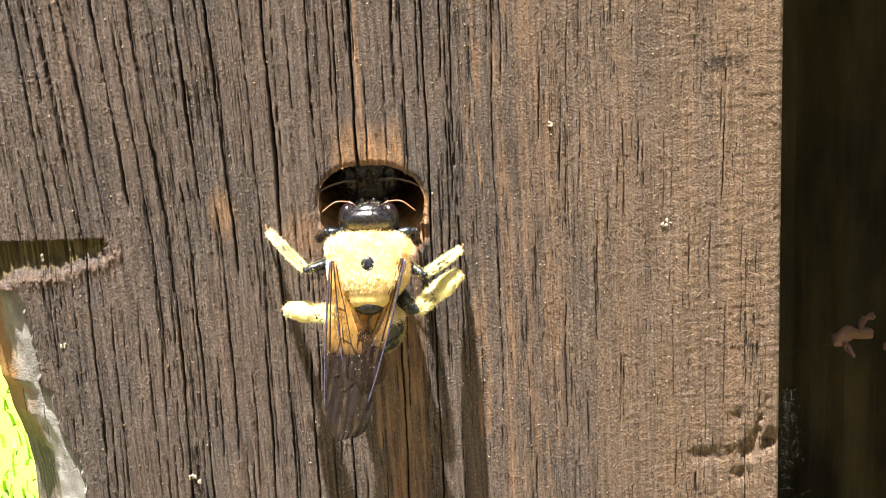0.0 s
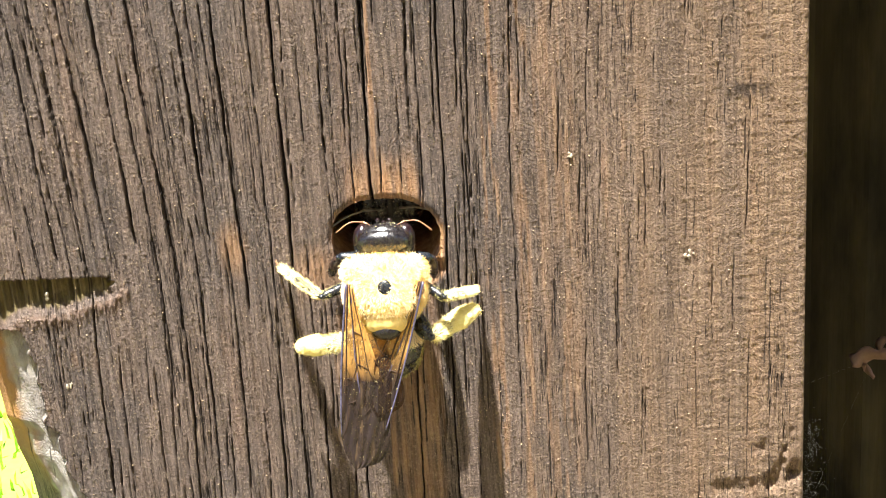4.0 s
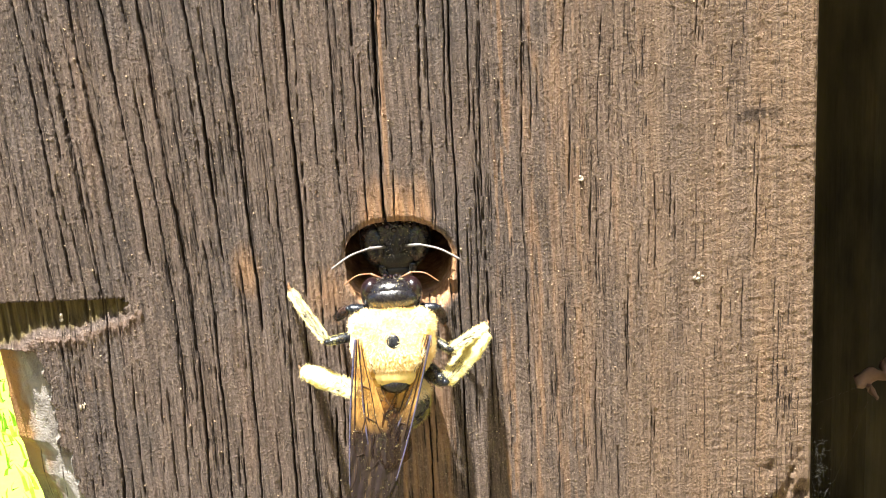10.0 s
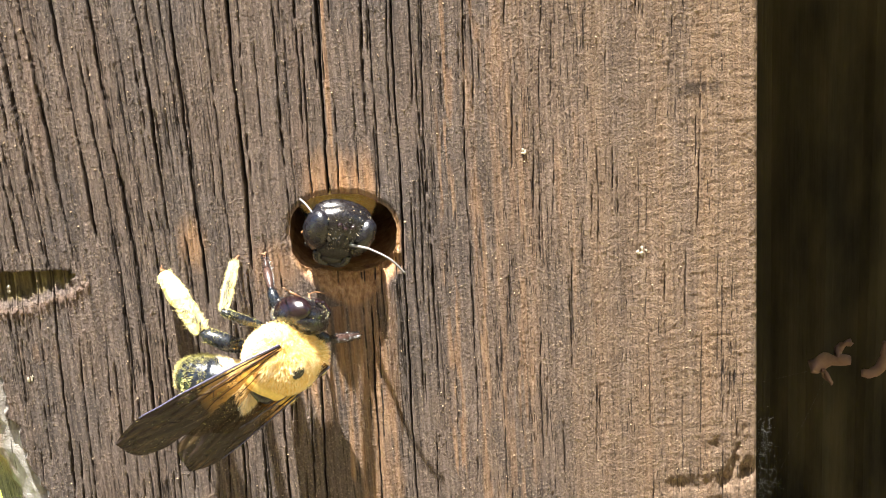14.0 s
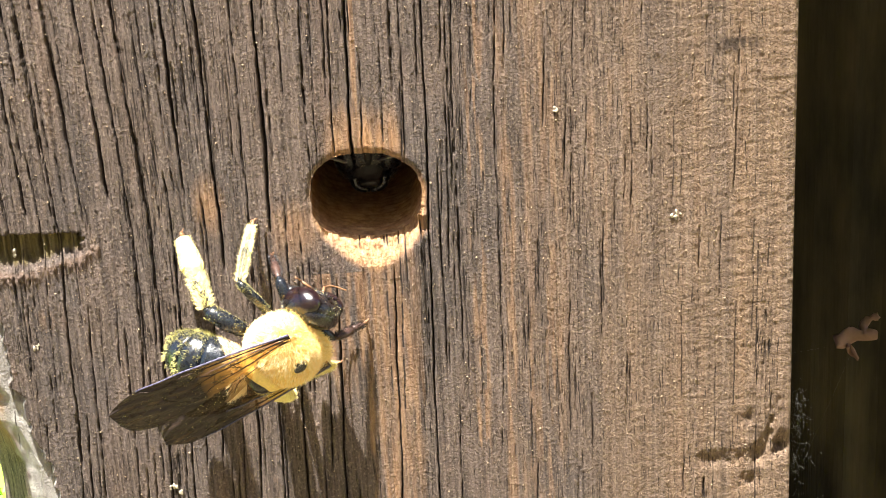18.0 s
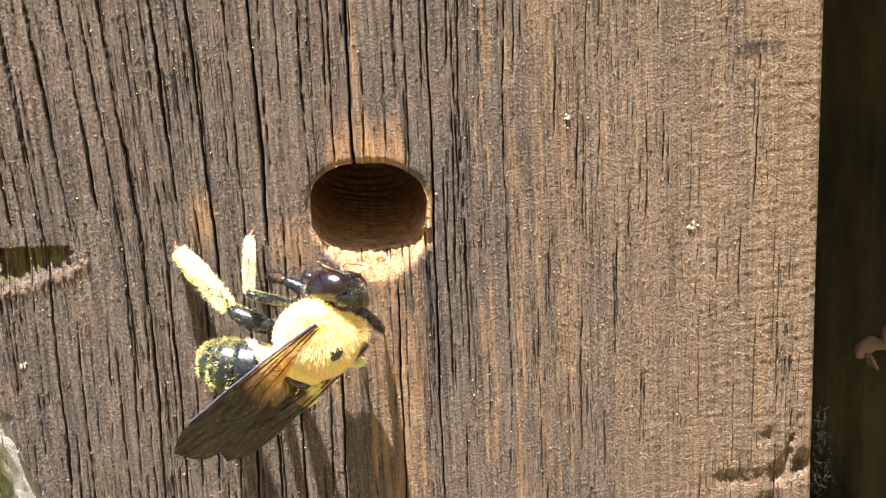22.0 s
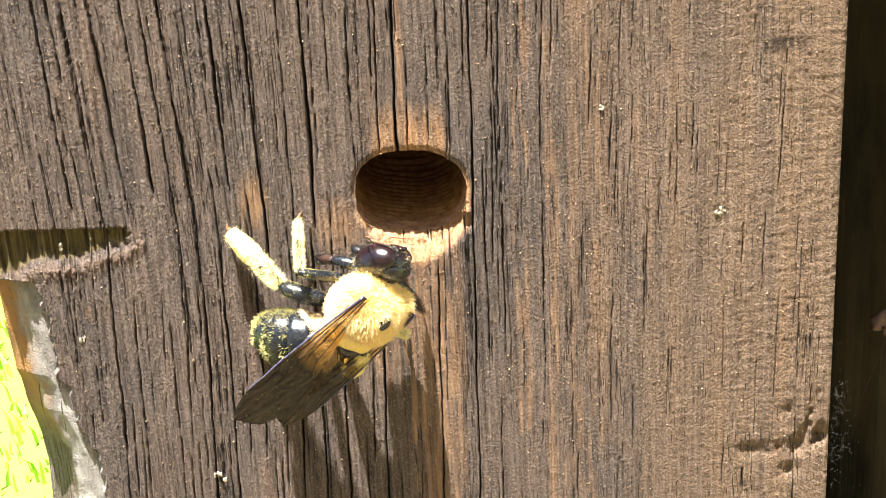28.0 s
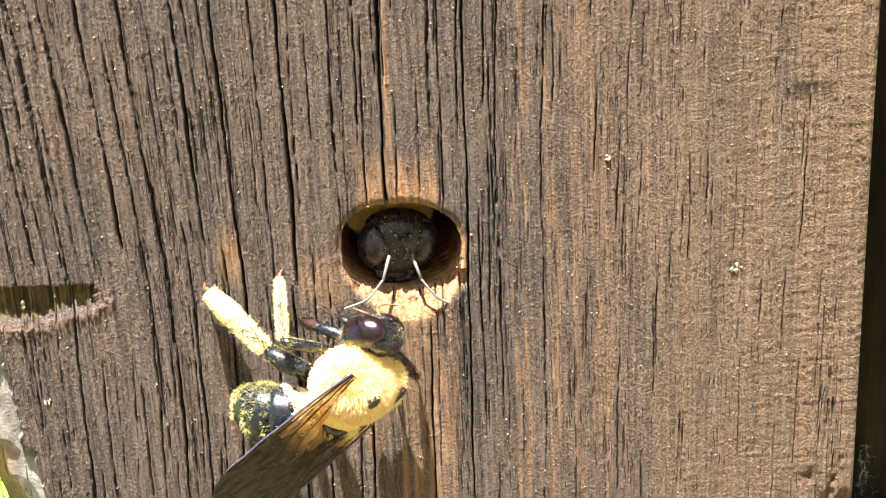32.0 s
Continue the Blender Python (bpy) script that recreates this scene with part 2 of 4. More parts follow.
ADDED_SIDING = plain("added_wall_siding", (0.30, 0.23, 0.155), 0.7, 0.3, 14, 0.3)
# Near-black tone carries the boards' shade; the timber itself is weathered wood.
SHADE_BOARD = Mat("shade_toned_board", 0.9, spec=0.15)
SHADE_BOARD.color(SHADE_BOARD.mix(SHADE_BOARD.ramp(SHADE_BOARD.noise(1.0, (110, 110, 30), 5, 0.6), (0.38, 0.0), (0.66, 1.0)), (0.007, 0.006, 0.003), (0.036, 0.029, 0.015)))
SHADE_BOARD.bump(SHADE_BOARD.noise(1.0, (900, 900, 40), 4), 0.5, 0.0004)
SHADE_BOARD = SHADE_BOARD.m


# ---- shaping helpers ----
def empty(name, m=Matrix()):
    ob = new(name)
    ob.empty_display_size = 0.01
    ob.matrix_basis = m
    return ob


def part(name, bm, material, parent, label="", at=None):
    """Links a bmesh, in mm, as one mesh under a thing or a part."""
    me = bpy.data.meshes.new(name)
    bmesh.ops.scale(bm, vec=(MM, MM, MM), verts=bm.verts)
    bm.to_mesh(me)
    bm.free()
    for p in me.polygons:
        p.use_smooth = True
    me.materials.append(material)
    ob = new(name, me)
    ob.parent = parent
    if at is not None:
        ob.location = Vector(at) * MM
    return tagged(ob, label)


def mesh_part(name, verts, faces, material, parent, label="", smooth=False):
    me = bpy.data.meshes.new(name)
    me.from_pydata((np.asarray(verts) * MM).tolist(), [], faces)
    if smooth:
        me.polygons.foreach_set("use_smooth", [True] * len(me.polygons))
    me.materials.append(material)
    ob = new(name, me)
    ob.parent = parent
    return tagged(ob, label)


def ball(bm, c, r, turn=(0, 0, 0), u=20, v=14, lump=0.0, freq=1.0):
    made = bmesh.ops.create_uvsphere(bm, u_segments=u, v_segments=v, radius=1.0)["verts"]
    m = pose(*c, *turn) @ Matrix.Diagonal((*r, 1))
    for p in made:
        q = m @ p.co
        if lump:
            q += (q - Vector(c)).normalized() * lump * noise.noise(q * freq)
        p.co = q
    return made


def tube(bm, pts, radii, n=10, lump=0.0, squash=1.0, side=None):
    pts = [Vector(p) for p in pts]
    rings = []
    for i, p in enumerate(pts):
        d = (pts[min(i + 1, len(pts) - 1)] - pts[max(i - 1, 0)]).normalized()
        if side is None:
            side = d.orthogonal().normalized()
        side = (side - d * side.dot(d)).normalized()
        up = d.cross(side)
        ring = []
        for k in range(n):
            a = 2 * math.pi * k / n
            q = p + (side * math.cos(a) + up * math.sin(a) * squash) * radii[i]
            if lump:
                q += (q - p) * lump * noise.noise(q * 1.7)
            ring.append(bm.verts.new(q))
        rings.append(ring)
    for a, b in zip(rings, rings[1:]):
        for k in range(n):
            bm.faces.new((a[k], a[(k + 1) % n], b[(k + 1) % n], b[k]))
    bm.faces.new(rings[0][::-1])
    bm.faces.new(rings[-1])


def smooth_path(pts, steps=6):
    """Catmull-Rom points through the given ones."""
    p = [Vector(q) for q in pts]
    p = [p[0] * 2 - p[1], *p, p[-1] * 2 - p[-2]]
    out = []
    for i in range(1, len(p) - 2):
        for k in range(steps):
            t = k / steps
            a, b, c, d = p[i - 1], p[i], p[i + 1], p[i + 2]
            out.append(0.5 * ((2 * b) + (c - a) * t + (2 * a - 5 * b + 4 * c - d) * t * t + (3 * b - a - 3 * c + d) * t ** 3))
    return out + [p[-2]]


def spikes(roots, ways, length, width, rng):
    """Fine hairs: three-sided spikes from the roots along the ways."""
    verts, faces = [], []
    for p, w in zip(roots, ways):
        w = Vector(w) + Vector(rng.normal(0, 0.22, 3))
        w.normalize()
        s = w.orthogonal().normalized() * width
        u = w.cross(s)
        ln = length * rng.uniform(0.6, 1.25)
        bend = Vector(rng.normal(0, 0.12, 3)) * length
        k = len(verts)
        p = Vector(p)
        for a in (0, 2.1, 4.2):
            verts.append(p + s * math.cos(a) + u * math.sin(a))
        mid = p + w * ln * 0.55 + bend * 0.3
        for a in (0, 2.1, 4.2):
            verts.append(mid + (s * math.cos(a) + u * math.sin(a)) * 0.75)
        verts.append(p + w * ln + bend)
        for a in range(3):
            b = (a + 1) % 3
            faces += [(k + a, k + b, k + 3 + b, k + 3 + a), (k + 3 + a, k + 3 + b, k + 6)]
    return verts, faces


def grains(points, sizes, rng):
    """Tiny uneven octahedra."""
    verts, faces = [], []
    for p, s in zip(points, sizes):
        k = len(verts)
        for d in ((1, 0, 0), (-1, 0, 0), (0, 1, 0), (0, -1, 0), (0, 0, 1), (0, 0, -1)):
            verts.append([p[i] + d[i] * s * rng.uniform(0.6, 1.2) + rng.normal(0, 0.12) * s for i in range(3)])
        for a in (0, 1):
            for b in (2, 3):
                for c in (4, 5):
                    f = (k + a, k + b, k + c)
                    faces.append(f if (a + b + c) % 2 == 1 else f[::-1])
    return verts, faces


# ---- ground and surroundings ----
def ground():
    me = bpy.data.meshes.new("ground")
    n, far = 80, 60.0
    g = np.linspace(-1, 1, n + 1)
    g = np.sign(g) * np.abs(g) ** 3 * far
    verts = [(x, y, 0.012 * noise.noise(Vector((x * 1.3, y * 1.3, 0)))) for y in g for x in g]
    faces = [(r * (n + 1) + c, r * (n + 1) + c + 1, (r + 1) * (n + 1) + c + 1, (r + 1) * (n + 1) + c) for r in range(n) for c in range(n)]
    me.from_pydata(verts, [], faces)
    at = me.attributes.new("turf", "FLOAT", "POINT")
    at.data.foreach_set("value", [float(min(1, max(0, (v[1] - 0.08) / 0.06))) for v in verts])
    me.materials.append(GRASS)
    return tagged(new("ground", me), "bright sunlit lawn ground under the post", "ground", kind="structure")


def lawn():
    rng = np.random.default_rng(4)
    verts, faces = [], []
    for _ in range(16000):
        x, y = rng.uniform(-1.3, 0.05), rng.uniform(0.15, 2.6)
        h, a = rng.uniform(0.012, 0.030), rng.uniform(0, 6.28)
        lean = rng.normal(0, 0.008, 2)
        dx, dy = math.cos(a) * 0.0022, math.sin(a) * 0.0022
        k = len(verts)
        verts += [(x - dx, y - dy, -0.01), (x + dx, y + dy, -0.01), (x + dx * 0.7 + lean[0] * 0.4, y + dy * 0.7 + lean[1] * 0.4, h * 0.6),
                  (x - dx * 0.7 + lean[0] * 0.4, y - dy * 0.7 + lean[1] * 0.4, h * 0.6), (x + lean[0], y + lean[1], h)]
        faces += [(k, k + 1, k + 2, k + 3), (k + 3, k + 2, k + 4)]
    me = bpy.data.meshes.new("grass")
    me.from_pydata(verts, [], faces)
    m = Mat("grass_blade", 0.5, spec=0.3)
    m.color(m.mix(m.island(), (0.21, 0.35, 0.03), (0.28, 0.41, 0.05)))
    me.materials.append(m.m)
    return tagged(new("grass", me), "short bright green lawn grass in sunlight", "grass", kind="stuff")


# ---- the post ----
SLANT = 0.033     # lean of the grain


def smoothstep(a, b, v):
    t = np.clip((v - a) / (b - a), 0, 1)
    return t * t * (3 - 2 * t)


def field(rng, nx, nz, wx, wz):
    """Smooth random values in -1..1 on an nx by nz grid, with features of wx by wz cells."""
    gx, gz = max(2, int(nx / wx) + 3), max(2, int(nz / wz) + 3)
    g = rng.uniform(-1, 1, (gz, gx))
    x, z = np.linspace(0, gx - 2.001, nx), np.linspace(0, gz - 2.001, nz)
    ix, iz = x.astype(int), z.astype(int)
    fx, fz = x - ix, (z - iz)[:, None]
    fx, fz = fx * fx * (3 - 2 * fx), fz * fz * (3 - 2 * fz)
    a = g[iz][:, ix] * (1 - fx) + g[iz][:, ix + 1] * fx
    b = g[iz + 1][:, ix] * (1 - fx) + g[iz + 1][:, ix + 1] * fx
    return a * (1 - fz) + b * fz


def hole_radius(a):
    """The nest hole's outline, in mm, by angle from +x."""
    c, s = np.cos(a + 0.10), np.sin(a + 0.10)
    r = (np.abs(c / 5.75) ** 2.5 + np.abs(s / 4.75) ** 2.5) ** (-1 / 2.5)
    return r + 0.05 * np.sin(5 * a + 1) + 0.04 * np.sin(11 * a + 3 * np.sin(2 * a)) + 0.03 * np.sin(29 * a + 4 * np.sin(3 * a))


def chip_edge(z):
    """x at which the broken arris leaves the face, in mm."""
    return np.interp(z, [-100, -70, -34, -28.8, -26, -23, -20, -18.5, -15, -11, -7.2, -6.2], [-46, -41, -36.3, -36.4, -37.2, -38.3, -38.4, -39.4, -39.2, -39.5, -40.2, -46])


def chip_slope(z):
    return np.interp(z, [-100, -60, -33, -22, -15, -7], [0.4, 0.9, 1.0, 0.7, 0.3, 0.1])


def relief(x, z):
    """Depth of the front face behind its plane, in mm, on grids x and z, and the masks of its tones and wear."""
    rng = np.random.default_rng(11)
    nz, nx = x.shape
    d = np.zeros_like(x)
    # Near-black tone for the recesses of checks and gouges, and one stain.
    darkened = np.zeros_like(x)
    u = x - SLANT * z + 0.22 * np.sin(z * 0.07 + x * 0.05) + 0.05 * np.sin(z * 0.31 + x * 0.4)
    u += 0.07 * smoothstep(-10, -24, x) * (np.clip(z, -3, 34) - 15)
    rough = 0.26 + 0.74 * smoothstep(12, -14, x)
    d += 0.065 * field(rng, nx, nz, 4, 60) * rough + 0.06 * field(rng, nx, nz, 2, 30) * rough + 0.16 * field(rng, nx, nz, 40, 160)
    d += 0.014 * field(rng, nx, nz, 2, 5) + 0.018 * field(rng, nx, nz, 3, 12) + 0.04 * field(rng, nx, nz, 12, 60)
    d += 0.030 * field(rng, nx, nz, 14, 3) * smoothstep(18, 40, x)
    bits = field(rng, nx, nz, 2.4, 2.2)
    d -= 0.16 * np.clip(bits - 0.6, 0, 1)
    d += 0.016 * field(rng, nx, nz, 3, 5) * (0.6 + 0.4 * rough)
    # long checks, seen one by one: u, lower end, upper end, half width, depth
    checks = [(-1.08, 2.2, 60, 0.15, 1.5), (6.50, -60, 60, 0.10, 1.0), (-10.22, -4, 60, 0.17, 1.4), (-10.6, -60, -3, 0.09, 0.9), (-15.85, -8, 60, 0.12, 1.1),
              (-19.35, 0, 60, 0.13, 1.1), (-23.85, -40, 60, 0.12, 1.0), (-27.6, 0, 60, 0.14, 1.2), (2.55, -60, -7, 0.10, 0.8), (-3.6, -60, -8, 0.11, 0.9),
              (-13.2, -60, -14, 0.12, 1.0), (-7.9, -60, -16, 0.09, 0.9), (-17.6, -30, 2, 0.10, 0.9), (-21.4, -60, 5, 0.10, 0.9), (-30.6, -2, 60, 0.11, 1.0),
              (-33.4, -30, 30, 0.10, 0.9), (-36.2, -1, 60, 0.10, 0.9), (-25.7, -18, 22, 0.09, 0.8), (9.5, -20, 30, 0.07, 0.6), (-5.6, 6, 60, 0.08, 0.7), (3.4, 9, 60, 0.07, 0.6),
              (-12.6, 2, 34, 0.08, 0.7), (13.8, -25, 30, 0.06, 0.5)]
    for _ in range(210):
        c = rng.uniform(-44, 44) if rng.random() < 0.45 else rng.uniform(-44, 12)
        mid, half = rng.uniform(-48, 40), rng.uniform(2, 14)
        k = 1.0 if c < 10 else 0.55
        checks.append((c, mid - half, mid + half, rng.uniform(0.03, 0.085) * (0.7 + 0.3 * k), rng.uniform(0.2, 0.7) * k))
    fine = np.random.default_rng(17)
    for _ in range(80):
        mid, half = fine.uniform(-40, 32), fine.uniform(1.5, 7)
        checks.append((8 + 33 * fine.random() ** 1.3, mid - half, mid + half, 0.03, fine.uniform(0.15, 0.4)))
    ragged = smoothstep(-0.45, 0.15, field(rng, nx, nz, 3, 9))
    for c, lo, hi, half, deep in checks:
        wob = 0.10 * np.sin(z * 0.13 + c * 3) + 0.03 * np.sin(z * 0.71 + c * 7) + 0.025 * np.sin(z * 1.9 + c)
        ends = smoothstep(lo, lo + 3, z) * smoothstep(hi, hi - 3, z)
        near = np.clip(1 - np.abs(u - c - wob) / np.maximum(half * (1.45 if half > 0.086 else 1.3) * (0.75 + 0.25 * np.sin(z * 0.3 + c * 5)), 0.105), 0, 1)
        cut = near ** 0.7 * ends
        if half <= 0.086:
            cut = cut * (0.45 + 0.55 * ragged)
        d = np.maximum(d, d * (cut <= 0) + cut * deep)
        darkened = np.maximum(darkened, smoothstep(0.25, 0.75, cut) * 0.95)
    # saw kerf at the left arris, torn along its lower lip
    lip = np.interp(x, [-46, -41.8, -40, -35.5, -33, -30.3, -28], [-7.5, -7.1, -5.9, -6.1, -5.1, -4.7, -3.4]) + 0.35 * field(rng, nx, nz, 6, 1000) + 0.15 * field(rng, nx, nz, 2, 1000)
    top = np.interp(x, [-46, -30, -28], [-1.0, -1.7, -2.4]) + 0.10 * field(rng, nx, nz, 3, 1000)
    inside = (z < top) & (z > lip) & (x < -29.6 + 0.5 * field(rng, nx, nz, 300, 2))
    kerf = (0.85 + 0.5 * field(rng, nx, nz, 4, 200)) * np.clip((z - lip) / 2.2, 0.15, 1)
    d = np.where(inside, np.maximum(d, kerf), d)
    torn = smoothstep(-1.7, -0.1, z - lip) * smoothstep(0.5, 0.1, z - lip) * (x < -28) * (0.6 + 0.4 * field(rng, nx, nz, 3, 3))
    torn = np.where(z - lip < 0.5, torn, 0)
    d -= 0.14 * torn * (1 + field(rng, nx, nz, 2, 3))
    # broken arris below the kerf
    e = chip_edge(z) + 0.35 * field(rng, nx, nz, 1000, 6)
    over = np.clip(e - x, 0, None)
    step = np.minimum(over * 3.0, 0.7)
    chip = np.where(over > 0, np.maximum(step, np.minimum(np.clip(chip_edge(z) - x, 0, None) * 0.5, 1.6) + np.clip(chip_edge(z) - x - 3.2, 0, None) * chip_slope(z) * 1.45) + 0.07 * field(rng, nx, nz, 9, 12), 0)
    d = np.where(over > 0, np.maximum(chip, 0.02), d)
    ash = (over > 0) * smoothstep(4.0, 2.8, over + 0.6 * field(rng, nx, nz, 6, 12)) * np.clip(0.75 + 0.35 * field(rng, nx, nz, 10, 14), 0, 1)
    ash = np.where(z > -20.5, ash * 0.7, ash) * smoothstep(-40, -34, z)
    rust = (over > 0) * smoothstep(1.8, 3.2, over) * (1 - ash) * smoothstep(-30, -21, z) * 0.9
    # worn ramp below the hole, slight lip above it
    r = np.hypot(x / 1.1, z)
    ramp = np.clip((-4.0 - z) / 3.6, 0, 1)
    reach = np.clip(6.0 - 1.0 * (-4.0 - z), 1.5, 6.0)
    worn = smoothstep(reach, reach - 2.6, np.abs(x - 0.7)) * (z < -2.5) * np.clip(1 - ramp, 0, 1)
    d += worn * 2.0 * (1 + 0.18 * field(rng, nx, nz, 3, 4))
    a = np.arctan2(z, x)
    rim = np.hypot(x, z) - hole_radius(a)
    d += 0.22 * smoothstep(0.7, 0.0, rim)
    # rounded right arris
    t = np.clip((x - (W1 - 0.7)) / 0.7, 0, 1)
    d += 0.5 * (1 - np.sqrt(np.clip(1 - t * t, 0, 1)))
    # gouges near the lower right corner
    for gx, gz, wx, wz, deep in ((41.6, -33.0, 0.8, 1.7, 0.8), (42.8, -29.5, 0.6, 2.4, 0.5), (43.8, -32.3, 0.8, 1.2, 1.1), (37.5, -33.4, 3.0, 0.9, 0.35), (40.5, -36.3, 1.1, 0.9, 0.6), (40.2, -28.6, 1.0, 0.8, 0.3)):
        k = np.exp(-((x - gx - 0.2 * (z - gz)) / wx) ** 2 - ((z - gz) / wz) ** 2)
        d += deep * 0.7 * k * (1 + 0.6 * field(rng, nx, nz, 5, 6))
        darkened = np.maximum(darkened, 0.28 * smoothstep(0.3, 0.95, k * (0.8 + 0.5 * field(rng, nx, nz, 4, 5))))
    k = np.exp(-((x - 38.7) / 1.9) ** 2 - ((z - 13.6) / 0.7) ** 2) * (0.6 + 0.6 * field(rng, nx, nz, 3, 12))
    darkened = np.maximum(darkened, np.clip(k * 1.8, 0, 0.8))
    # bare orange wood round the nest and where the bees tread
    wild = 0.5 + 0.5 * field(rng, nx, nz, 5, 30)
    bare = 0.95 * smoothstep(1.0, 0.0, rim) * (0.25 + 0.75 * smoothstep(1.5, -3.0, z - 0.35 * x))
    bare = np.maximum(bare, (0.35 + 0.45 * wild) * smoothstep(5.4, 2.2, np.abs(x - 0.2)) * smoothstep(13.0, 5.0, z) * (z > 0))
    bare = np.maximum(bare, 1.0 * smoothstep(reach + 0.6, reach - 2.0, np.abs(x - 0.6)) * smoothstep(-10.5, -6.0, z) * (z < 0) * (0.75 + 0.35 * wild))
    bare = np.maximum(bare, (0.16 + 0.30 * wild) * smoothstep(4.2, 1.2, np.abs(x - 2.6 - 0.03 * z)) * (z < -5))
    bare = np.maximum(bare, 0.55 * smoothstep(6.5, 2.0, np.abs(x + 2.5)) * smoothstep(-30, -14, z) * (z < -8) * wild)
    broken = 0.5 + 0.6 * field(rng, nx, nz, 5, 45) + 0.25 * field(rng, nx, nz, 3, 14)
    band = 0.5 + 0.5 * field(rng, nx, nz, 16, 260)
    bare = np.maximum(bare, 0.30 * smoothstep(8, 12, x) * smoothstep(30, 20, x) * smoothstep(0.45, 0.8, band) * (0.4 + 0.6 * wild))
    bare = np.maximum(bare, 0.45 * np.exp(-((x + 16.3) / 1.7) ** 2 - ((z - 0.4) / 3.4) ** 2))
    bare = np.maximum(bare, 0.42 * np.exp(-((x + 7.5) / 3.0) ** 2 - ((z + 3.0) / 3.5) ** 2))
    bare = np.maximum(bare, 0.2 * np.exp(-((x + 35) / 3.5) ** 2 - ((z + 11.5) / 2.2) ** 2) * (0.5 + wild))
    for c, w, k in ((11.6, 1.6, 0.34), (14.9, 1.2, 0.32), (-0.6, 0.5, 0.42), (19.3, 1.5, 0.26), (17.0, 0.6, 0.26), (25.5, 0.9, 0.2)):
        bare = np.maximum(bare, k * smoothstep(w, 0.2 * w, np.abs(u - c)) * smoothstep(0.25, 0.75, broken))
    brown = smoothstep(8, 40, x + 5 * field(rng, nx, nz, 30, 200)) * 0.95
    return d, {"bare": bare * (darkened < 0.5), "brown": brown, "torn": np.clip(torn, 0, 1), "ash": np.clip(ash, 0, 1), "rust": np.clip(rust, 0, 1), "darkened": np.clip(darkened, 0, 1), "sawn_fill": inside * smoothstep(0.9, 1.7, z - lip) * 0.9}


ZF = np.concatenate([np.linspace(-100, -43.3, 50), np.arange(-43, 33.01, 0.14), np.linspace(33.4, 80, 40)])
XF = np.linspace(W0, W1, 1060)


def post():
    thing = empty("wooden_post", pose(0, 0, 0))
    tagged(thing, "weathered grey-brown square wooden post with a round nest hole", "post")
    x, z = np.meshgrid(XF, ZF)
    d, masks = relief(x, z)
    a = np.arctan2(z, x)
    rad, rho = hole_radius(a), np.hypot(x, z)
    snap = (np.abs(rho - rad) < 0.10)
    k = np.where(snap, rad / np.maximum(rho, 0.01), 1.0)
    keep = (rho >= rad - 0.001) | snap
    xs, zs = x * k, z * k
    nz, nx = x.shape
    idx = np.arange(nz * nx).reshape(nz, nx)
    quad = np.stack([idx[:-1, :-1], idx[:-1, 1:], idx[1:, 1:], idx[1:, :-1]], -1).reshape(-1, 4)
    quad = quad[keep.ravel()[quad].all(1)]
    used = np.unique(quad)
    lut = np.full(nz * nx, -1)
    lut[used] = np.arange(len(used))
    co = np.stack([xs, d, zs + HZ / MM], -1).reshape(-1, 3)[used] * MM
    me = bpy.data.meshes.new("front_face")
    me.vertices.add(len(co))
    me.vertices.foreach_set("co", co.ravel())
    q = lut[quad]
    me.loops.add(q.size)
    me.loops.foreach_set("vertex_index", q.ravel().astype(np.int32))
    me.polygons.add(len(q))
    me.polygons.foreach_set("loop_start", (np.arange(len(q)) * 4).astype(np.int32))
    me.polygons.foreach_set("loop_total", np.full(len(q), 4, np.int32))
    for name, v in masks.items():
        at = me.attributes.new(name, "FLOAT", "POINT")
        at.data.foreach_set("value", v.reshape(-1)[used].astype(np.float32))
    me.update(calc_edges=True)
    me.polygons.foreach_set("use_smooth", np.ones(len(q), bool))
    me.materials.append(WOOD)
    face = new("front_face", me)
    face.parent = thing
    tagged(face, "checked and weathered wood grain with bare orange patches")
    # the other sides: left with the broken arris, right, back, and the plain ends of the front
    h, depth, low, high = HZ / MM, 89.0, -100.0, 80.0
    left_y = d[:, 0]
    right_y = d[:, -1]
    verts, faces = [], []
    for z0, yl in zip(ZF, left_y):
        verts += [(W0, yl, z0 + h), (W0, depth, z0 + h)]
    faces += [(2 * i, 2 * i + 2, 2 * i + 3, 2 * i + 1) for i in range(len(ZF) - 1)]
    mesh_part("left_side", verts, faces, WOOD_SIDE, thing)
    verts, faces = [], []
    for z0, yl in zip(ZF, right_y):
        verts += [(W1, yl, z0 + h), (W1, depth, z0 + h)]
    faces += [(2 * i + 1, 2 * i + 3, 2 * i + 2, 2 * i) for i in range(len(ZF) - 1)]
    mesh_part("right_side", verts, faces, WOOD_SIDE, thing)
    mesh_part("back_side", [(W0, depth, low + h), (W1, depth, low + h), (W1, depth, high + h), (W0, depth, high + h)], [(3, 2, 1, 0)], WOOD_SIDE, thing)
    for nm, z0, z1 in (("foot", -60.0, low + h), ("head", high + h, high + h + 420)):
        bm = bmesh.new()
        bmesh.ops.create_cube(bm, size=1.0, matrix=Matrix.Translation(((W0 + W1) / 2, depth / 2, (z0 + z1) / 2)) @ Matrix.Diagonal((W1 - W0, depth, z1 - z0, 1)))
        o = part(nm, bm, WOOD_SIDE, thing)
        for p in o.data.polygons:
            p.use_smooth = False
    # the bored tunnel: in, then bending up along the grain
    def lip_depth(px, pz):
        q = 1.02 * float(hole_radius(np.array(math.atan2(pz, px)))) + 0.08
        k = q / math.hypot(px, pz)
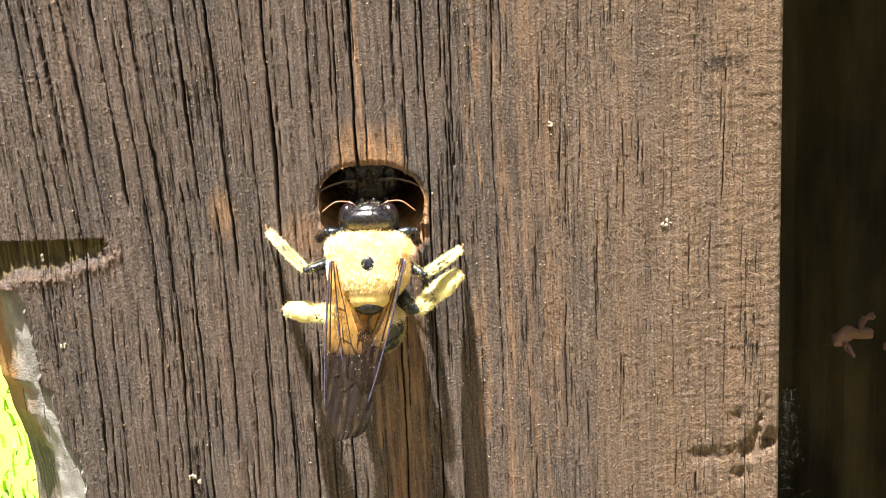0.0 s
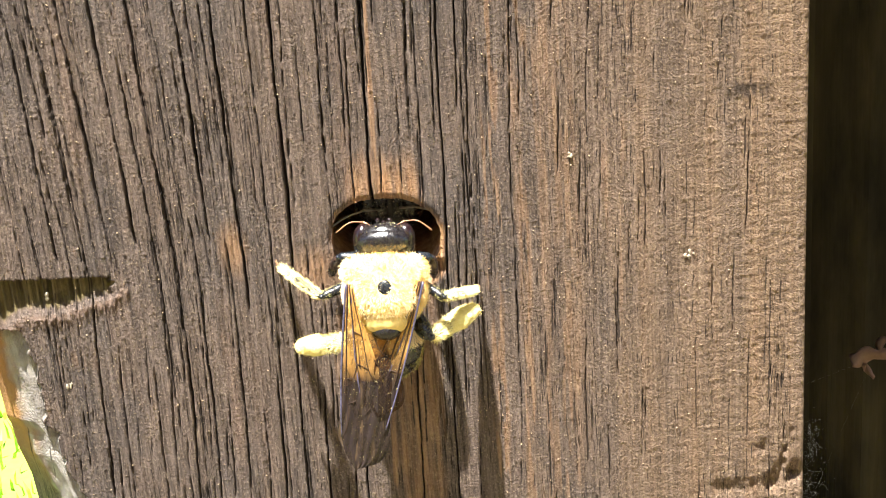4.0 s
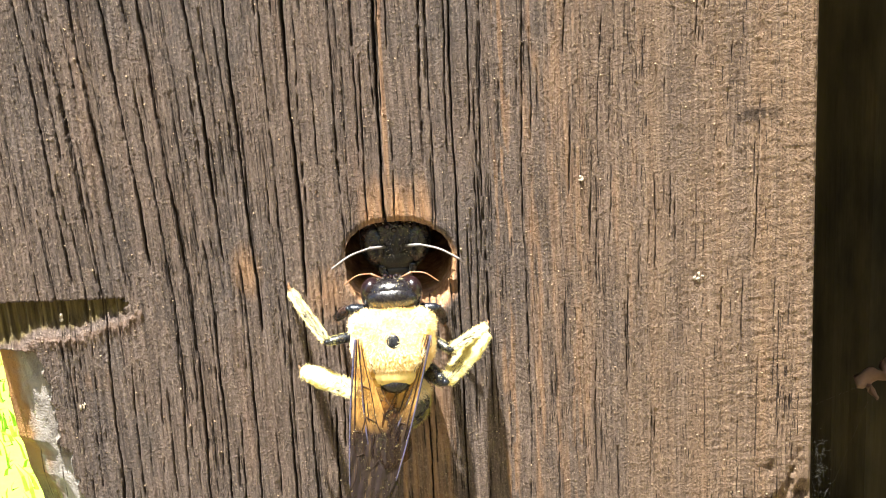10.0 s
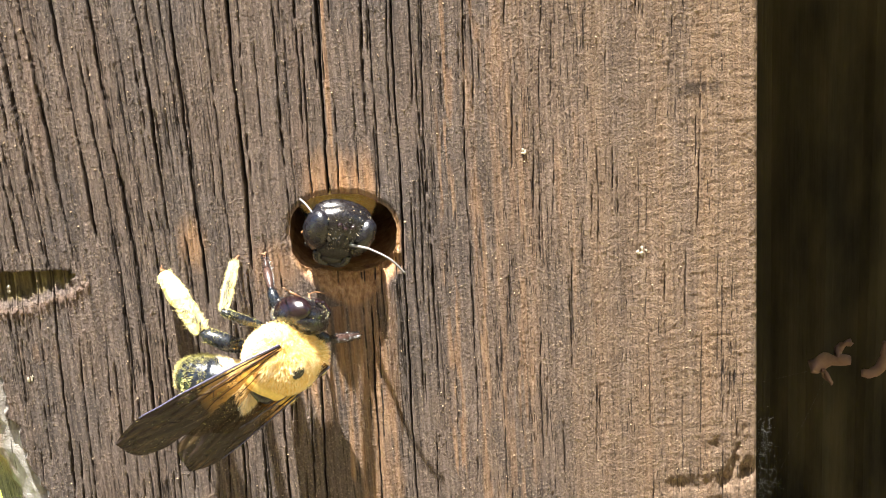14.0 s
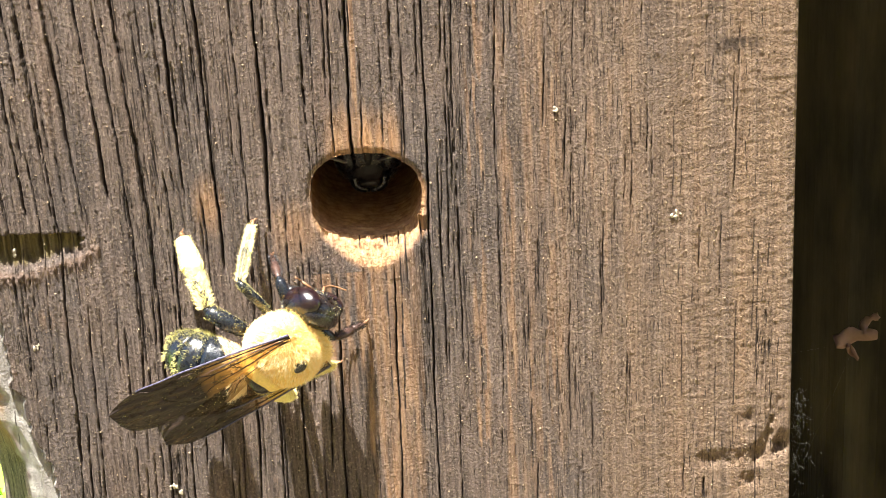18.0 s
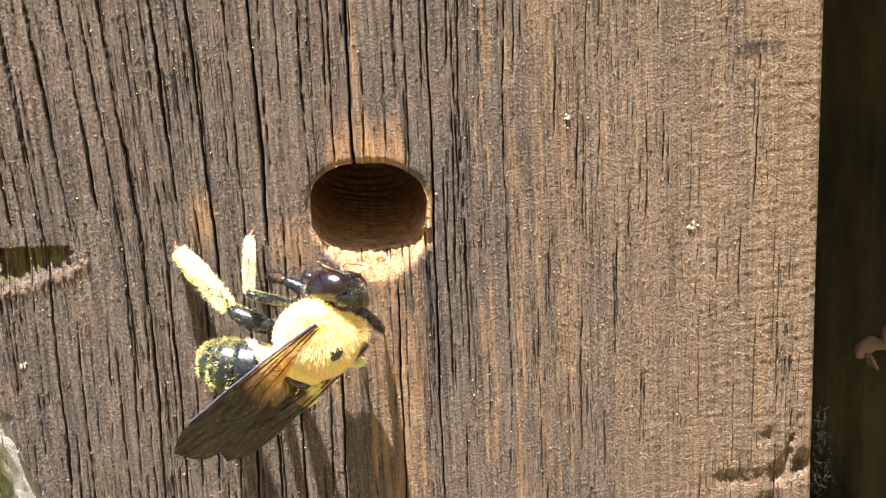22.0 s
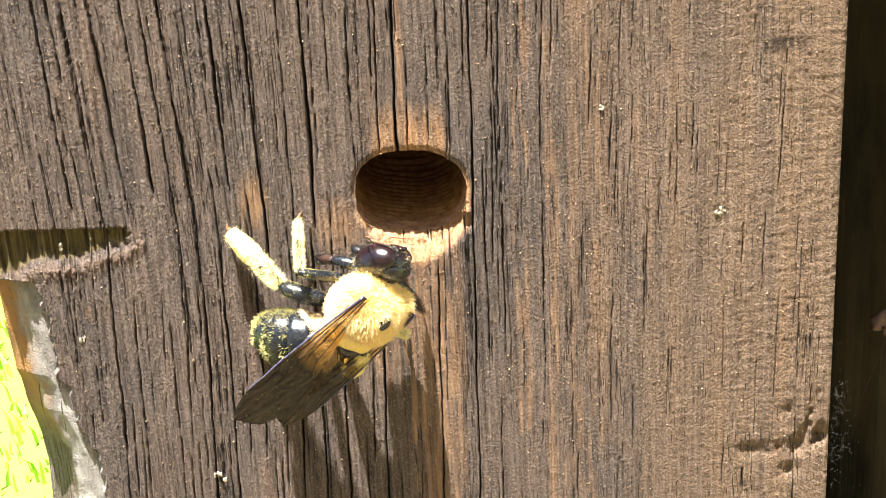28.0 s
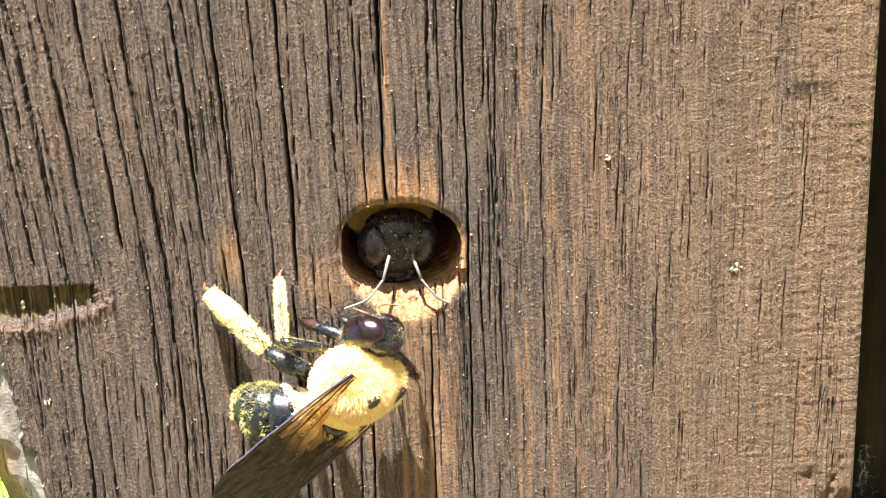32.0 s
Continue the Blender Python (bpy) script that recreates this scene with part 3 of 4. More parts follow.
        return float(d[np.abs(ZF - pz * k).argmin(), np.abs(XF - px * k).argmin()])

    verts, faces, n = [], [], 120
    path = [(0.12 + s, 0.0, 0.0) for s in np.linspace(0, 17, 56)]
    path += [(17.12 + 8 * math.sin(b), 8 * (1 - math.cos(b)), b) for b in np.linspace(0.03, math.pi / 2, 60)]
    path += [(25.12, 8 + s, math.pi / 2) for s in np.linspace(0.4, 34, 30)]
    rows = len(path)
    for i, (py, pz, b) in enumerate(path):
        for j in range(n):
            an = 2 * math.pi * j / n
            s = i * 0.3
            grow = 1.008 + 0.07 * min(1, i / 30)
            r = hole_radius(np.array(an)) * grow
            if i > 56:
                r = r * (1 - min(1, (i - 56) / 30)) + 6.0 * min(1, (i - 56) / 30)
            r = float(r) + 0.09 * math.sin(s * 5.2 + 1.5 * noise.noise(Vector((an * 1.5, s * 0.6, 0)))) * min(1, i / 5) + 0.10 * noise.noise(Vector((math.cos(an) * 3, math.sin(an) * 3, s * 1.2)))
            vx, vz = r * math.cos(an), r * math.sin(an)
            y = py - math.sin(b) * vz
            if i < 8:
                mouth = lip_depth(vx, vz)
                k = i / 8
                y = mouth * (1 - k) + k * max(y, mouth + 0.4) + 0.02
            verts.append((vx, y, pz + math.cos(b) * vz + h))
    faces = [(i * n + j, (i + 1) * n + j, (i + 1) * n + (j + 1) % n, i * n + (j + 1) % n) for i in range(rows - 1) for j in range(n)]
    faces.append(tuple((rows - 1) * n + j for j in range(n)))
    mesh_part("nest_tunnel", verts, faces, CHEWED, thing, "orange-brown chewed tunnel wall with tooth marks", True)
    # splinters along the torn lip of the kerf
    rng = np.random.default_rng(8)
    roots, ways = [], []
    for _ in range(130):
        px = rng.uniform(-43.5, -28.5)
        pz = float(np.interp(px, [-46, -41.8, -40, -35.5, -33, -30.3, -28], [-7.5, -7.1, -5.9, -6.1, -5.1, -4.7, -3.4])) + rng.normal(-0.3, 0.35)
        roots.append((px, rng.uniform(0, 0.5), pz + h))
        ways.append((rng.normal(0, 0.4), -0.7, 1.0))
    v, f = spikes(roots, ways, 0.38, 0.04, rng)
    mesh_part("torn_fibre", v, f, TORN, thing, "pale torn splinters on the kerf's lip")
    # dust on the face
    pts, sz = [], []
    for _ in range(9000):
        px, pz = rng.uniform(W0 + 1, W1 - 0.5), rng.uniform(-43, 33)
        i, j = np.abs(ZF - pz).argmin(), np.abs(XF - px).argmin()
        if math.hypot(px, pz) < 6.4 or d[i, j] > 0.5:
            continue
        pts.append((px, d[i, j] - 0.01, pz + h))
        sz.append(0.026 + 0.10 * rng.random() ** 9)
    v, f = grains(pts, sz, rng)
    dust = mesh_part("wood_dust", v, f, DUST, None)
    tagged(dust, "pale specks of sawdust and pollen clinging to the post", "dust", kind="stuff")
    # single crumbs
    for px, pz, r, mat, lab in ((20.0, 8.1, 0.34, CRUMB, "tiny white crumb stuck on the post"), (32.1, -4.4, 0.38, CRUMB, "small white crumb stuck on the post"), (32.8, -4.1, 0.2, CRUMB, "tiny white crumb stuck on the post"),
                                (-23.4, -31.9, 0.5, CRUMB, "smear of white droppings on the post"), (-36.1, -13.9, 0.35, CRUMB, "tiny white crumb stuck on the post"), (-37.0, -3.6, 0.4, CRUMB, "tiny white crumb in the kerf")):
        i, j = np.abs(ZF - pz).argmin(), np.abs(XF - px).argmin()
        bm = bmesh.new()
        for q in range(4):
            ball(bm, (px + rng.normal(0, r * 0.4), d[i, j] - r * 0.15, pz + h + rng.normal(0, r * (1.2 if r > 0.7 else 0.5))), (r * 0.42, r * 0.16, r * rng.uniform(0.4, 0.75)), u=10, v=8, lump=0.25, freq=4)
        ob = part("crumb", bm, mat, None)
        tagged(ob, lab, "crumb")
    return thing


def surroundings():
    h = HZ / MM
    # shaded board behind, beside the post
    rng = np.random.default_rng(5)
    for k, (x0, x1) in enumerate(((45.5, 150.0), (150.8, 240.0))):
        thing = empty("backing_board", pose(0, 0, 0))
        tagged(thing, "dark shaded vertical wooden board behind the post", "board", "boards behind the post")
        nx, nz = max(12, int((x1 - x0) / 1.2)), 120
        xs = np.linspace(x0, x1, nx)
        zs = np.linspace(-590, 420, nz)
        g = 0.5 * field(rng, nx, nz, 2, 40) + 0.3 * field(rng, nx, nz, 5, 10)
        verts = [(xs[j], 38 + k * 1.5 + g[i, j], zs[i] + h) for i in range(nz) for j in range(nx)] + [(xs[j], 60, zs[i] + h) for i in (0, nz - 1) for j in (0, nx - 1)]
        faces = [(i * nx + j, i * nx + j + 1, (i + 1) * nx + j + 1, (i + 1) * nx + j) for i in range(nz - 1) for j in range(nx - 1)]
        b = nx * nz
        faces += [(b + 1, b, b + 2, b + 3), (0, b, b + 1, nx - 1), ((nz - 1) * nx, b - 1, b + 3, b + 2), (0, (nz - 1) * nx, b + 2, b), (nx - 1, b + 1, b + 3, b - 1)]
        mesh_part("board_face", verts, faces, SHADE_BOARD, thing)
    # dried petal and twig caught in a web behind the arris
    rng = np.random.default_rng(6)
    thing = empty("dried_petal", pose(0, 0, 0))
    tagged(thing, "shrivelled pinkish-tan dried petal hanging in a web", "petal")
    for name, x0, z0, ln, wide, rise in (("petal_blade", 55.6, -28.8, 5.2, 1.15, 1.1), ("petal_lobe", 59.0, -27.6, 1.7, 0.75, 2.6), ("petal_lobe", 57.0, -29.0, 1.3, 0.6, -1.9)):
        verts = []
        for i in range(11):
            t = i / 10
            for k in range(7):
                q = (k - 3) / 3
                w = wide * math.sin(0.25 + 2.6 * t) ** 1.1 * (1 + 0.5 * noise.noise(Vector((t * 5, q * 2 + x0, 7))))
                verts.append((5 + 1.063 * (x0 - 5) + ln * t, 30 + 0.9 * q * q + 0.9 * math.sin(t * 4 + q), h + 55 + 1.063 * (z0 - 55) + rise * t + w * q + 0.45 * noise.noise(Vector((t * 4, q, x0)))))
        faces = [(i * 7 + k, i * 7 + k + 1, i * 7 + k + 8, i * 7 + k + 7) for i in range(10) for k in range(6)]
        o = mesh_part(name, verts, faces, PETAL, thing, "", True)
        o.modifiers.new("thick", "SOLIDIFY").thickness = 0.0002
    thing = empty("dry_husk", pose(0, 0, 0))
    tagged(thing, "curled tan seed husk caught in a web", "husk")
    bm = bmesh.new()
    tube(bm, smooth_path([(65.6, 30, h - 35.1), (67.3, 29.6, h - 34.9), (68.4, 29.4, h - 33.2), (68.7, 29.6, h - 30.6)], 5), [0.5 + 0.35 * math.sin(k / 5) for k in range(16)], 10, 0.3, 0.6)
    part("husk_shell", bm, PETAL, thing)
    thing = empty("spider_web", pose(0, 0, 0))
    tagged(thing, "dusty white spider web tangled along the post's edge", "web")
    bm = bmesh.new()
    for _ in range(90):
        pz = -40 + 13 * rng.random() ** 0.7
        px = 45.2 + abs(rng.normal(0, 0.5 + 0.10 * (-26 - pz)))
        p = Vector((px, rng.uniform(0.5, 6), h + pz))
        q = p + Vector((rng.normal(0, 0.9), rng.normal(0, 0.9), rng.normal(-0.3, 1.0)))
        tube(bm, smooth_path([p, p.lerp(q, 0.5) + Vector(rng.normal(0, 0.45, 3)), q], 3), [0.004 + 0.002 * (k % 2) for k in range(7)], 3)
    for p, q in (((45.3, 2, h - 22), (60, 30, h - 34.0)), ((61, 30, h - 35), (48, 6, h - 38))):
        tube(bm, [p, q], [0.003, 0.003], 3)
    part("web_thread", bm, SILK, thing, "thin dusty silk")
    v, f = grains([(45.2 + abs(rng.normal(0, 1.9)), rng.uniform(0.5, 7), h + rng.uniform(-41, -26)) for _ in range(16)], rng.uniform(0.03, 0.08, 16), rng)
    mesh_part("web_dust", v, f, SILK, thing)
    # added unseen wall behind the viewer, lapped siding; cuts skylight, bounces warm light
    wall = empty("added_unseen_wall", pose(0, 0, 0))
    tagged(wall, "added unseen wall of brown lapped siding that cuts skylight", "wall", kind="structure")
    for k in range(14):
        bm = bmesh.new()
        bmesh.ops.create_cube(bm, size=1.0, matrix=Matrix.Translation((0, -1650, 90 + 180 * k)) @ Matrix.Rotation(0.06, 4, "X") @ Matrix.Diagonal((7000, 14, 190, 1)))
        part("added_wall_board", bm, ADDED_SIDING, wall)
    # unseen beam added over the boards, to keep the sun off them
    thing = empty("added_shade_beam", pose(0, 0, 0))
    tagged(thing, "added unseen wooden beam that shades the boards", "rail")
    bm = bmesh.new()
    bmesh.ops.create_cube(bm, size=1.0, matrix=Matrix.Translation((149.2, 1, h + 139)) @ Matrix.Diagonal((207, 126, 38, 1)))
    bmesh.ops.bevel(bm, geom=bm.edges[:], offset=2, segments=2, affect="EDGES")
    part("shade_beam_body", bm, WOOD_SIDE, thing)


# ---- carpenter bees ----
# Bee space, in mm: +y ahead, +z back side up, +x to its right; origin in the middle of the thorax.
LEGS = {  # hip, length of thigh, of shin with foot, way the knee points, thickness, pollen
    "fore_left": ((-1.7, 3.0, -2.6), 3.2, 5.0, (-1.0, 0.3, 0.5), 0.52, 0.1),
    "fore_right": ((1.7, 3.0, -2.6), 3.2, 5.0, (1.0, 0.3, 0.5), 0.52, 0.1),
    "mid_left": ((-2.4, 1.0, -2.8), 5.2, 8.4, (-1.0, -0.5, 0.9), 0.46, 0.45),
    "mid_right": ((2.4, 1.0, -2.8), 5.2, 8.4, (1.0, -0.5, 0.9), 0.46, 0.45),
    "hind_left": ((-2.2, -2.4, -3.0), 4.6, 9.0, (-0.3, -0.7, 1.0), 0.78, 1.0),
    "hind_right": ((2.2, -2.4, -3.0), 4.6, 9.0, (0.3, -0.7, 1.0), 0.78, 1.0),
}


def leg(bee, key, dusty, rng):
    hip, l1, l2, knee, thick, load = LEGS[key]
    bm = bmesh.new()
    tube(bm, [(0, 0, 0), (0, l1 * 0.15, 0), (0, l1 * 0.5, 0.1), (0, l1 * 0.9, 0.05), (0, l1, 0)], [thick * 0.7, thick * 1.05, thick * 1.25, thick * 1.0, thick * 0.6], 12)
    ball(bm, (0, l1, 0), (thick * 0.55,) * 3, u=10, v=8)
    thigh = part(f"{key.split('_')[0]}_leg", bm, SHELL_BLUE, bee, "glossy blue-black thigh")
    thigh.rotation_mode = "QUATERNION"
    thigh.location = Vector(hip) * MM
    bm = bmesh.new()
    w = thick
    tube(bm, [(0, 0, 0), (0, l2 * 0.08, 0), (0, l2 * 0.30, 0.05), (0, l2 * 0.50, 0.05), (0, l2 * 0.54, 0)], [w * 0.5, w * 0.7, w * 0.95, w * 0.9, w * 0.5], 12, 0.1)
    tube(bm, [(0, l2 * 0.53, 0), (0, l2 * 0.58, 0), (0, l2 * 0.80, 0), (0, l2 * 0.86, 0)], [w * 0.4, w * 0.7, w * 0.5, w * 0.3], 10, 0.1)
    shin = part("shin", bm, SHELL if dusty < 0.3 else DARKHORN if load < 0.3 else FACE, thigh, at=(0, l1, 0))
    shin.rotation_mode = "QUATERNION"
    bm = bmesh.new()
    for k in range(4):
        y = l2 * (0.84 + 0.03 * k)
        tube(bm, [(0, y, -0.03 * k), (0, y + l2 * 0.022, -0.03 * k), (0, y + l2 * 0.032, -0.05 * k)], [w * 0.20, w * 0.36, w * 0.22], 8)
    for q in (-1, 1):
        tube(bm, [(0, l2 * 0.955, -0.15), (0.20 * q, l2 * 0.985, -0.1), (0.34 * q, l2 * 1.01, -0.3)], [0.13, 0.11, 0.03], 6)
    part("foot", bm, HORN, shin, "tan clawed foot")
    # hair brush, dusted with pollen
    n = int(500 + 1700 * load)
    roots, ways = [], []
    for _ in range(n):
        f = rng.random()
        y = l2 * (0.02 + 0.86 * f)
        a = rng.uniform(0, 6.28)
        r = w * (0.35 + 0.45 * math.sin(math.pi * min(1, 0.12 + 0.85 * f)) ** 0.7)
        roots.append((r * math.cos(a), y, r * math.sin(a)))
        ways.append((math.cos(a), 0.55, math.sin(a)))
    v, f = spikes(roots, ways, 0.24 + 0.42 * load * dusty, 0.020, rng)
    mesh_part("leg_hair", v, f, POLLEN if dusty > 0.3 and load > 0.3 else SHELL, shin)
    if dusty > 0.3 and load > 0.3:
        def girth(f):
            swell = 0.62 + 0.42 * float(smoothstep(0.30, 0.60, f)) if load > 0.9 else 0.85
            return w * (0.18 + 1.18 * swell * math.sin(0.22 + 2.65 * f) ** 0.55 * (1 - 0.22 * math.exp(-((f - 0.46) / 0.06) ** 2)))

        if load > 0.9:
            bm = bmesh.new()
            tube(bm, [(0, l2 * (0.03 + 0.88 * k / 40), 0.06) for k in range(41)], [girth(k / 40) for k in range(41)], 22)
            for p in bm.verts:
                axis = Vector((0, p.co.y, 0.06))
                p.co = axis + (p.co - axis) * (1 + 0.30 * noise.noise(p.co * 1.3) * 0.6 + 0.16 * noise.noise(p.co * 5.0))
            part("pollen_load", bm, POLLEN_CAKE, shin, "caked pale yellow pollen")
        pts, sz = [], []
        for _ in range(int(1500 * (0.5 + load))):
            f = rng.random()
            y, a = l2 * (0.04 + 0.86 * f), rng.uniform(0, 6.28)
            r = girth(f) * rng.uniform(0.92, 1.12) * (1.0 if load > 0.9 else 0.62)
            q = Vector((r * math.cos(a), y, r * math.sin(a)))
            if load < 0.9 and noise.noise(q * 1.1) < -0.12:
                continue
            pts.append(q)
            sz.append(rng.uniform(0.03, 0.085))
        v, f = grains(pts, sz, rng)
        mesh_part("pollen_dust", v, f, POLLEN, shin)
        pts = []
        for _ in range(520):
            y, a = l1 * rng.random() ** 0.6, rng.uniform(0, 6.28)
            pts.append((thick * 1.15 * math.cos(a), y, thick * 1.15 * math.sin(a)))
        v, f = grains(pts, rng.uniform(0.015, 0.05, len(pts)), rng)
        mesh_part("pollen_dust", v, f, DULL_POLLEN, thigh)
    return thigh, shin


def wing(bee, side, hind=False):
    """A folded wing: a thin film with its veins. side: -1 left, 1 right."""
    n, ln = 56, 20.0 if not hind else 13.5
    verts, along, faces = [], [], []
    m = 24
    for top in (0.012, -0.012):
        for i in range(n + 1):
            t = i / n
            wide = (0.75 + 4.3 * math.sin(min(1, t * 1.25) * 1.57) ** 1.3) * max(0.0, 1 - max(0, (t - 0.74) / 0.26) ** 3.2) ** 0.55 * (0.9 if hind else 1.0)
            lead = 0.35 * math.sin(t * 3.0) - (1.3 * max(0, (t - 0.80) / 0.20) ** 2)
            for j in range(m + 1):
                s = j / m
                verts.append((side * (lead - s * wide), -t * ln, top + 0.14 * math.sin(s * 9 + t * 3) * s * t + 0.07 * float(smoothstep(0.40, 0.6, t)) * math.sin(s * 34 + t * 30 + 1.5 * noise.noise(Vector((s * 3, t * 5, 1)))) + 0.05 * noise.noise(Vector((s * 6, t * 9, 4))) - 0.5 * s * s * t + 0.25 * t * t))
                along.append(t)
    c = (n + 1) * (m + 1)
    for i in range(n):
        for j in range(m):
            a, b, e, f = i * (m + 1) + j, i * (m + 1) + j + 1, (i + 1) * (m + 1) + j + 1, (i + 1) * (m + 1) + j
            faces += [(a, b, e, f) if side > 0 else (f, e, b, a)]
    film_v, film_a = verts[:c], along[:c]
    me = bpy.data.meshes.new("wing_film")
    me.from_pydata((np.array(film_v) * MM).tolist(), [], faces)
    at = me.attributes.new("along", "FLOAT", "POINT")
    at.data.foreach_set("value", np.array(film_a, np.float32))
    me.polygons.foreach_set("use_smooth", [True] * len(faces))
    me.materials.append(HIND_FILM if hind else FILM)
    film = new("hind_wing" if hind else "fore_wing", me)
    film.parent = bee
    tagged(film, "translucent amber wing with a dark violet-brown tip")
    film.rotation_mode = "QUATERNION"

    def at_wing(t, s):
        i, j = min(n - 0.001, t * n), min(m - 0.001, s * m)
        i0, j0 = int(i), int(j)
        g = lambda p, q: Vector(film_v[p * (m + 1) + q])
        return (g(i0, j0) * (1 - i + i0) + g(i0 + 1, j0) * (i - i0)) * (1 - j + j0) + (g(i0, j0 + 1) * (1 - i + i0) + g(i0 + 1, j0 + 1) * (i - i0)) * (j - j0)

    bm = bmesh.new()
    lines = [([(0, 0.0), (0.3, 0.0), (0.6, 0.0), (0.82, 0.0)], 0.13), ([(0, 0.25), (0.2, 0.16), (0.42, 0.13), (0.58, 0.1)], 0.12), ([(0, 0.5), (0.25, 0.46), (0.42, 0.42), (0.5, 0.3)], 0.09),
             ([(0.02, 0.8), (0.25, 0.78), (0.45, 0.72), (0.55, 0.9)], 0.08), ([(0.42, 0.42), (0.55, 0.5), (0.66, 0.62)], 0.07), ([(0.5, 0.3), (0.62, 0.33), (0.72, 0.42)], 0.07),
             ([(0.58, 0.1), (0.68, 0.16), (0.76, 0.12), (0.82, 0.02)], 0.07), ([(0.25, 0.46), (0.27, 0.78)], 0.06), ([(0.42, 0.42), (0.45, 0.72)], 0.06), ([(0.5, 0.3), (0.5, 0.12)], 0.06), ([(0.62, 0.33), (0.64, 0.13)], 0.06), ([(0.66, 0.62), (0.72, 0.42)], 0.05)]
    edge = bmesh.new()
    for pts, r in lines:
        p = [at_wing(min(0.98, max(0, q.x)), min(1, max(0, q.y))) + Vector((0, 0, 0.035)) for q in smooth_path([(*q, 0) for q in pts], 8)]
        tube(edge if r > 0.125 else bm, p, [r * ((0.95 if r > 0.125 else 0.75) - 0.35 * k / len(p)) for k in range(len(p))], 6)
    part("costal_edge", edge, COSTA_SHEEN, film, "glossy leading edge tinted with blue-violet sky sheen")
    part("venation", bm, VEIN, film)
    rng = np.random.default_rng(40 + side)
    pts = [at_wing(rng.uniform(0.1, 0.95), rng.uniform(0, 0.9)) + Vector((0, 0, 0.03)) for _ in range(160)]
    v, f = grains(pts, rng.uniform(0.012, 0.040, len(pts)), rng)
    mesh_part("pollen_dust", v, f, POLLEN, film)
    return film


def bee(name, label, dusty, seed, curl=1.0, big=1.0):
    rng = np.random.default_rng(seed)
    b = empty(name)
    tagged(b, label, "bee")
    b.rotation_mode = "QUATERNION"
    out = {"bee": b}
    # thorax with its coat
    bm = bmesh.new()
    ball(bm, (0, 0, 0), (4.2, 3.75, 3.5), u=32, v=22, lump=0.25, freq=0.5)
    ball(bm, (0, -2.9, 0.2), (3.1, 1.9, 2.8), u=20, v=14)
    for q in (-1, 1) if dusty > 0.3 else ():
        ball(bm, (2.5 * q, 2.0, 0.3), (1.9, 1.6, 1.7), u=18, v=12)
    part("thorax", bm, YELLOW_SKIN, b, "yellow furry thorax")
    roots, ways = [], []
    while len(roots) < 13000:
        v = Vector(rng.normal(0, 1, 3)).normalized()
        if v.z < -0.55:
            continue
        p = Vector((v.x * 4.13, v.y * 3.7, v.z * 3.45))
        if (p.x / 0.75) ** 2 + ((p.y - 0.7) / 0.95) ** 2 < rng.uniform(0.1, 1.6) and p.z > 0:
            continue
        roots.append(p)
        ways.append(Vector((v.x / 4.13, v.y / 3.7, v.z / 3.45)).normalized() + Vector((0, -0.35, 0.1)) + 0.25 * noise.noise_vector(p * 1.5))
    for _ in range(3600 if dusty > 0.3 else 0):
        v = Vector(rng.normal(0, 1, 3)).normalized()
        q = -1 if rng.random() < 0.5 else 1
        if v.z < -0.5:
            continue
        roots.append(Vector((2.5 * q + v.x * 1.85, 2.0 + v.y * 1.55, 0.3 + v.z * 1.65)))
        ways.append(v + Vector((0, -0.25, 0.1)) + 0.4 * noise.noise_vector(roots[-1] * 1.5))
    v, f = spikes(roots, ways, 0.50, 0.023, rng)
    mesh_part("thorax_fur", v, f, YELLOW, b, "dense pale yellow fur")
    bm = bmesh.new()
    ball(bm, (0, -3.9, 1.2), (1.7, 1.1, 1.7), u=18, v=12, lump=0.1, freq=1.5)
    part("hind_plate", bm, SHELL, b, "small dark plate behind the thorax")
    bm = bmesh.new()
    ball(bm, (0, 0.7, 3.22), (0.75, 0.9, 0.36), u=16, v=10)
    part("bald_spot", bm, SHELL_BLUE, b, "small bald black spot on the back")
    for s in (-1, 1):
        bm = bmesh.new()
        ball(bm, (3.35 * s, 0.3, 1.75), (0.75, 0.85, 0.42), turn=(0, 25 * s, 0), u=14, v=10)
        part("wing_base", bm, HORN, b)
    # abdomen, curled under
    axis = [Vector(p) for p in ((0, -3.4, -0.8), (0, -5.4, -1.2), (0, -7.2, -2.1), (0, -8.6, -3.4), (0, -9.3, -4.9), (0, -9.2, -6.2))]
    if curl < 0.5:
        axis = [Vector(p) for p in ((0, -3.4, -0.8), (0, -5.4, -0.9), (0, -7.4, -1.2), (0, -9.2, -1.7), (0, -10.8, -2.3), (0, -12.0, -2.9))]
    wide = [2.1, 3.3, 3.5, 3.35, 2.7, 1.6]
    bm = bmesh.new()
    path = smooth_path(axis, 4)
    rad = [float(np.interp(k / 4, range(6), wide)) * 0.94 for k in range(len(path))]
    tube(bm, path, rad, 28, 0.0, 0.80, Vector((1, 0, 0)))
    abdomen = part("abdomen", bm, SHELL_BLUE, b, "glossy black abdomen dusted with pollen")
    out["abdomen"] = abdomen
    for k in range(5):
        bm = bmesh.new()
        seg = smooth_path(axis, 4)[k * 4:k * 4 + 5]
        r = [float(np.interp(k + q / 4, range(6), wide)) for q in range(5)]
        tube(bm, seg, [r[0] * 0.96, r[1] * 0.985, r[2] * 1.0, r[3] * 1.02, r[4] * 1.03], 28, 0.0, 0.80, Vector((1, 0, 0)))
        part("abdomen_plate", bm, SHELL_BLUE, abdomen)
    roots, ways, cream = [], [], []
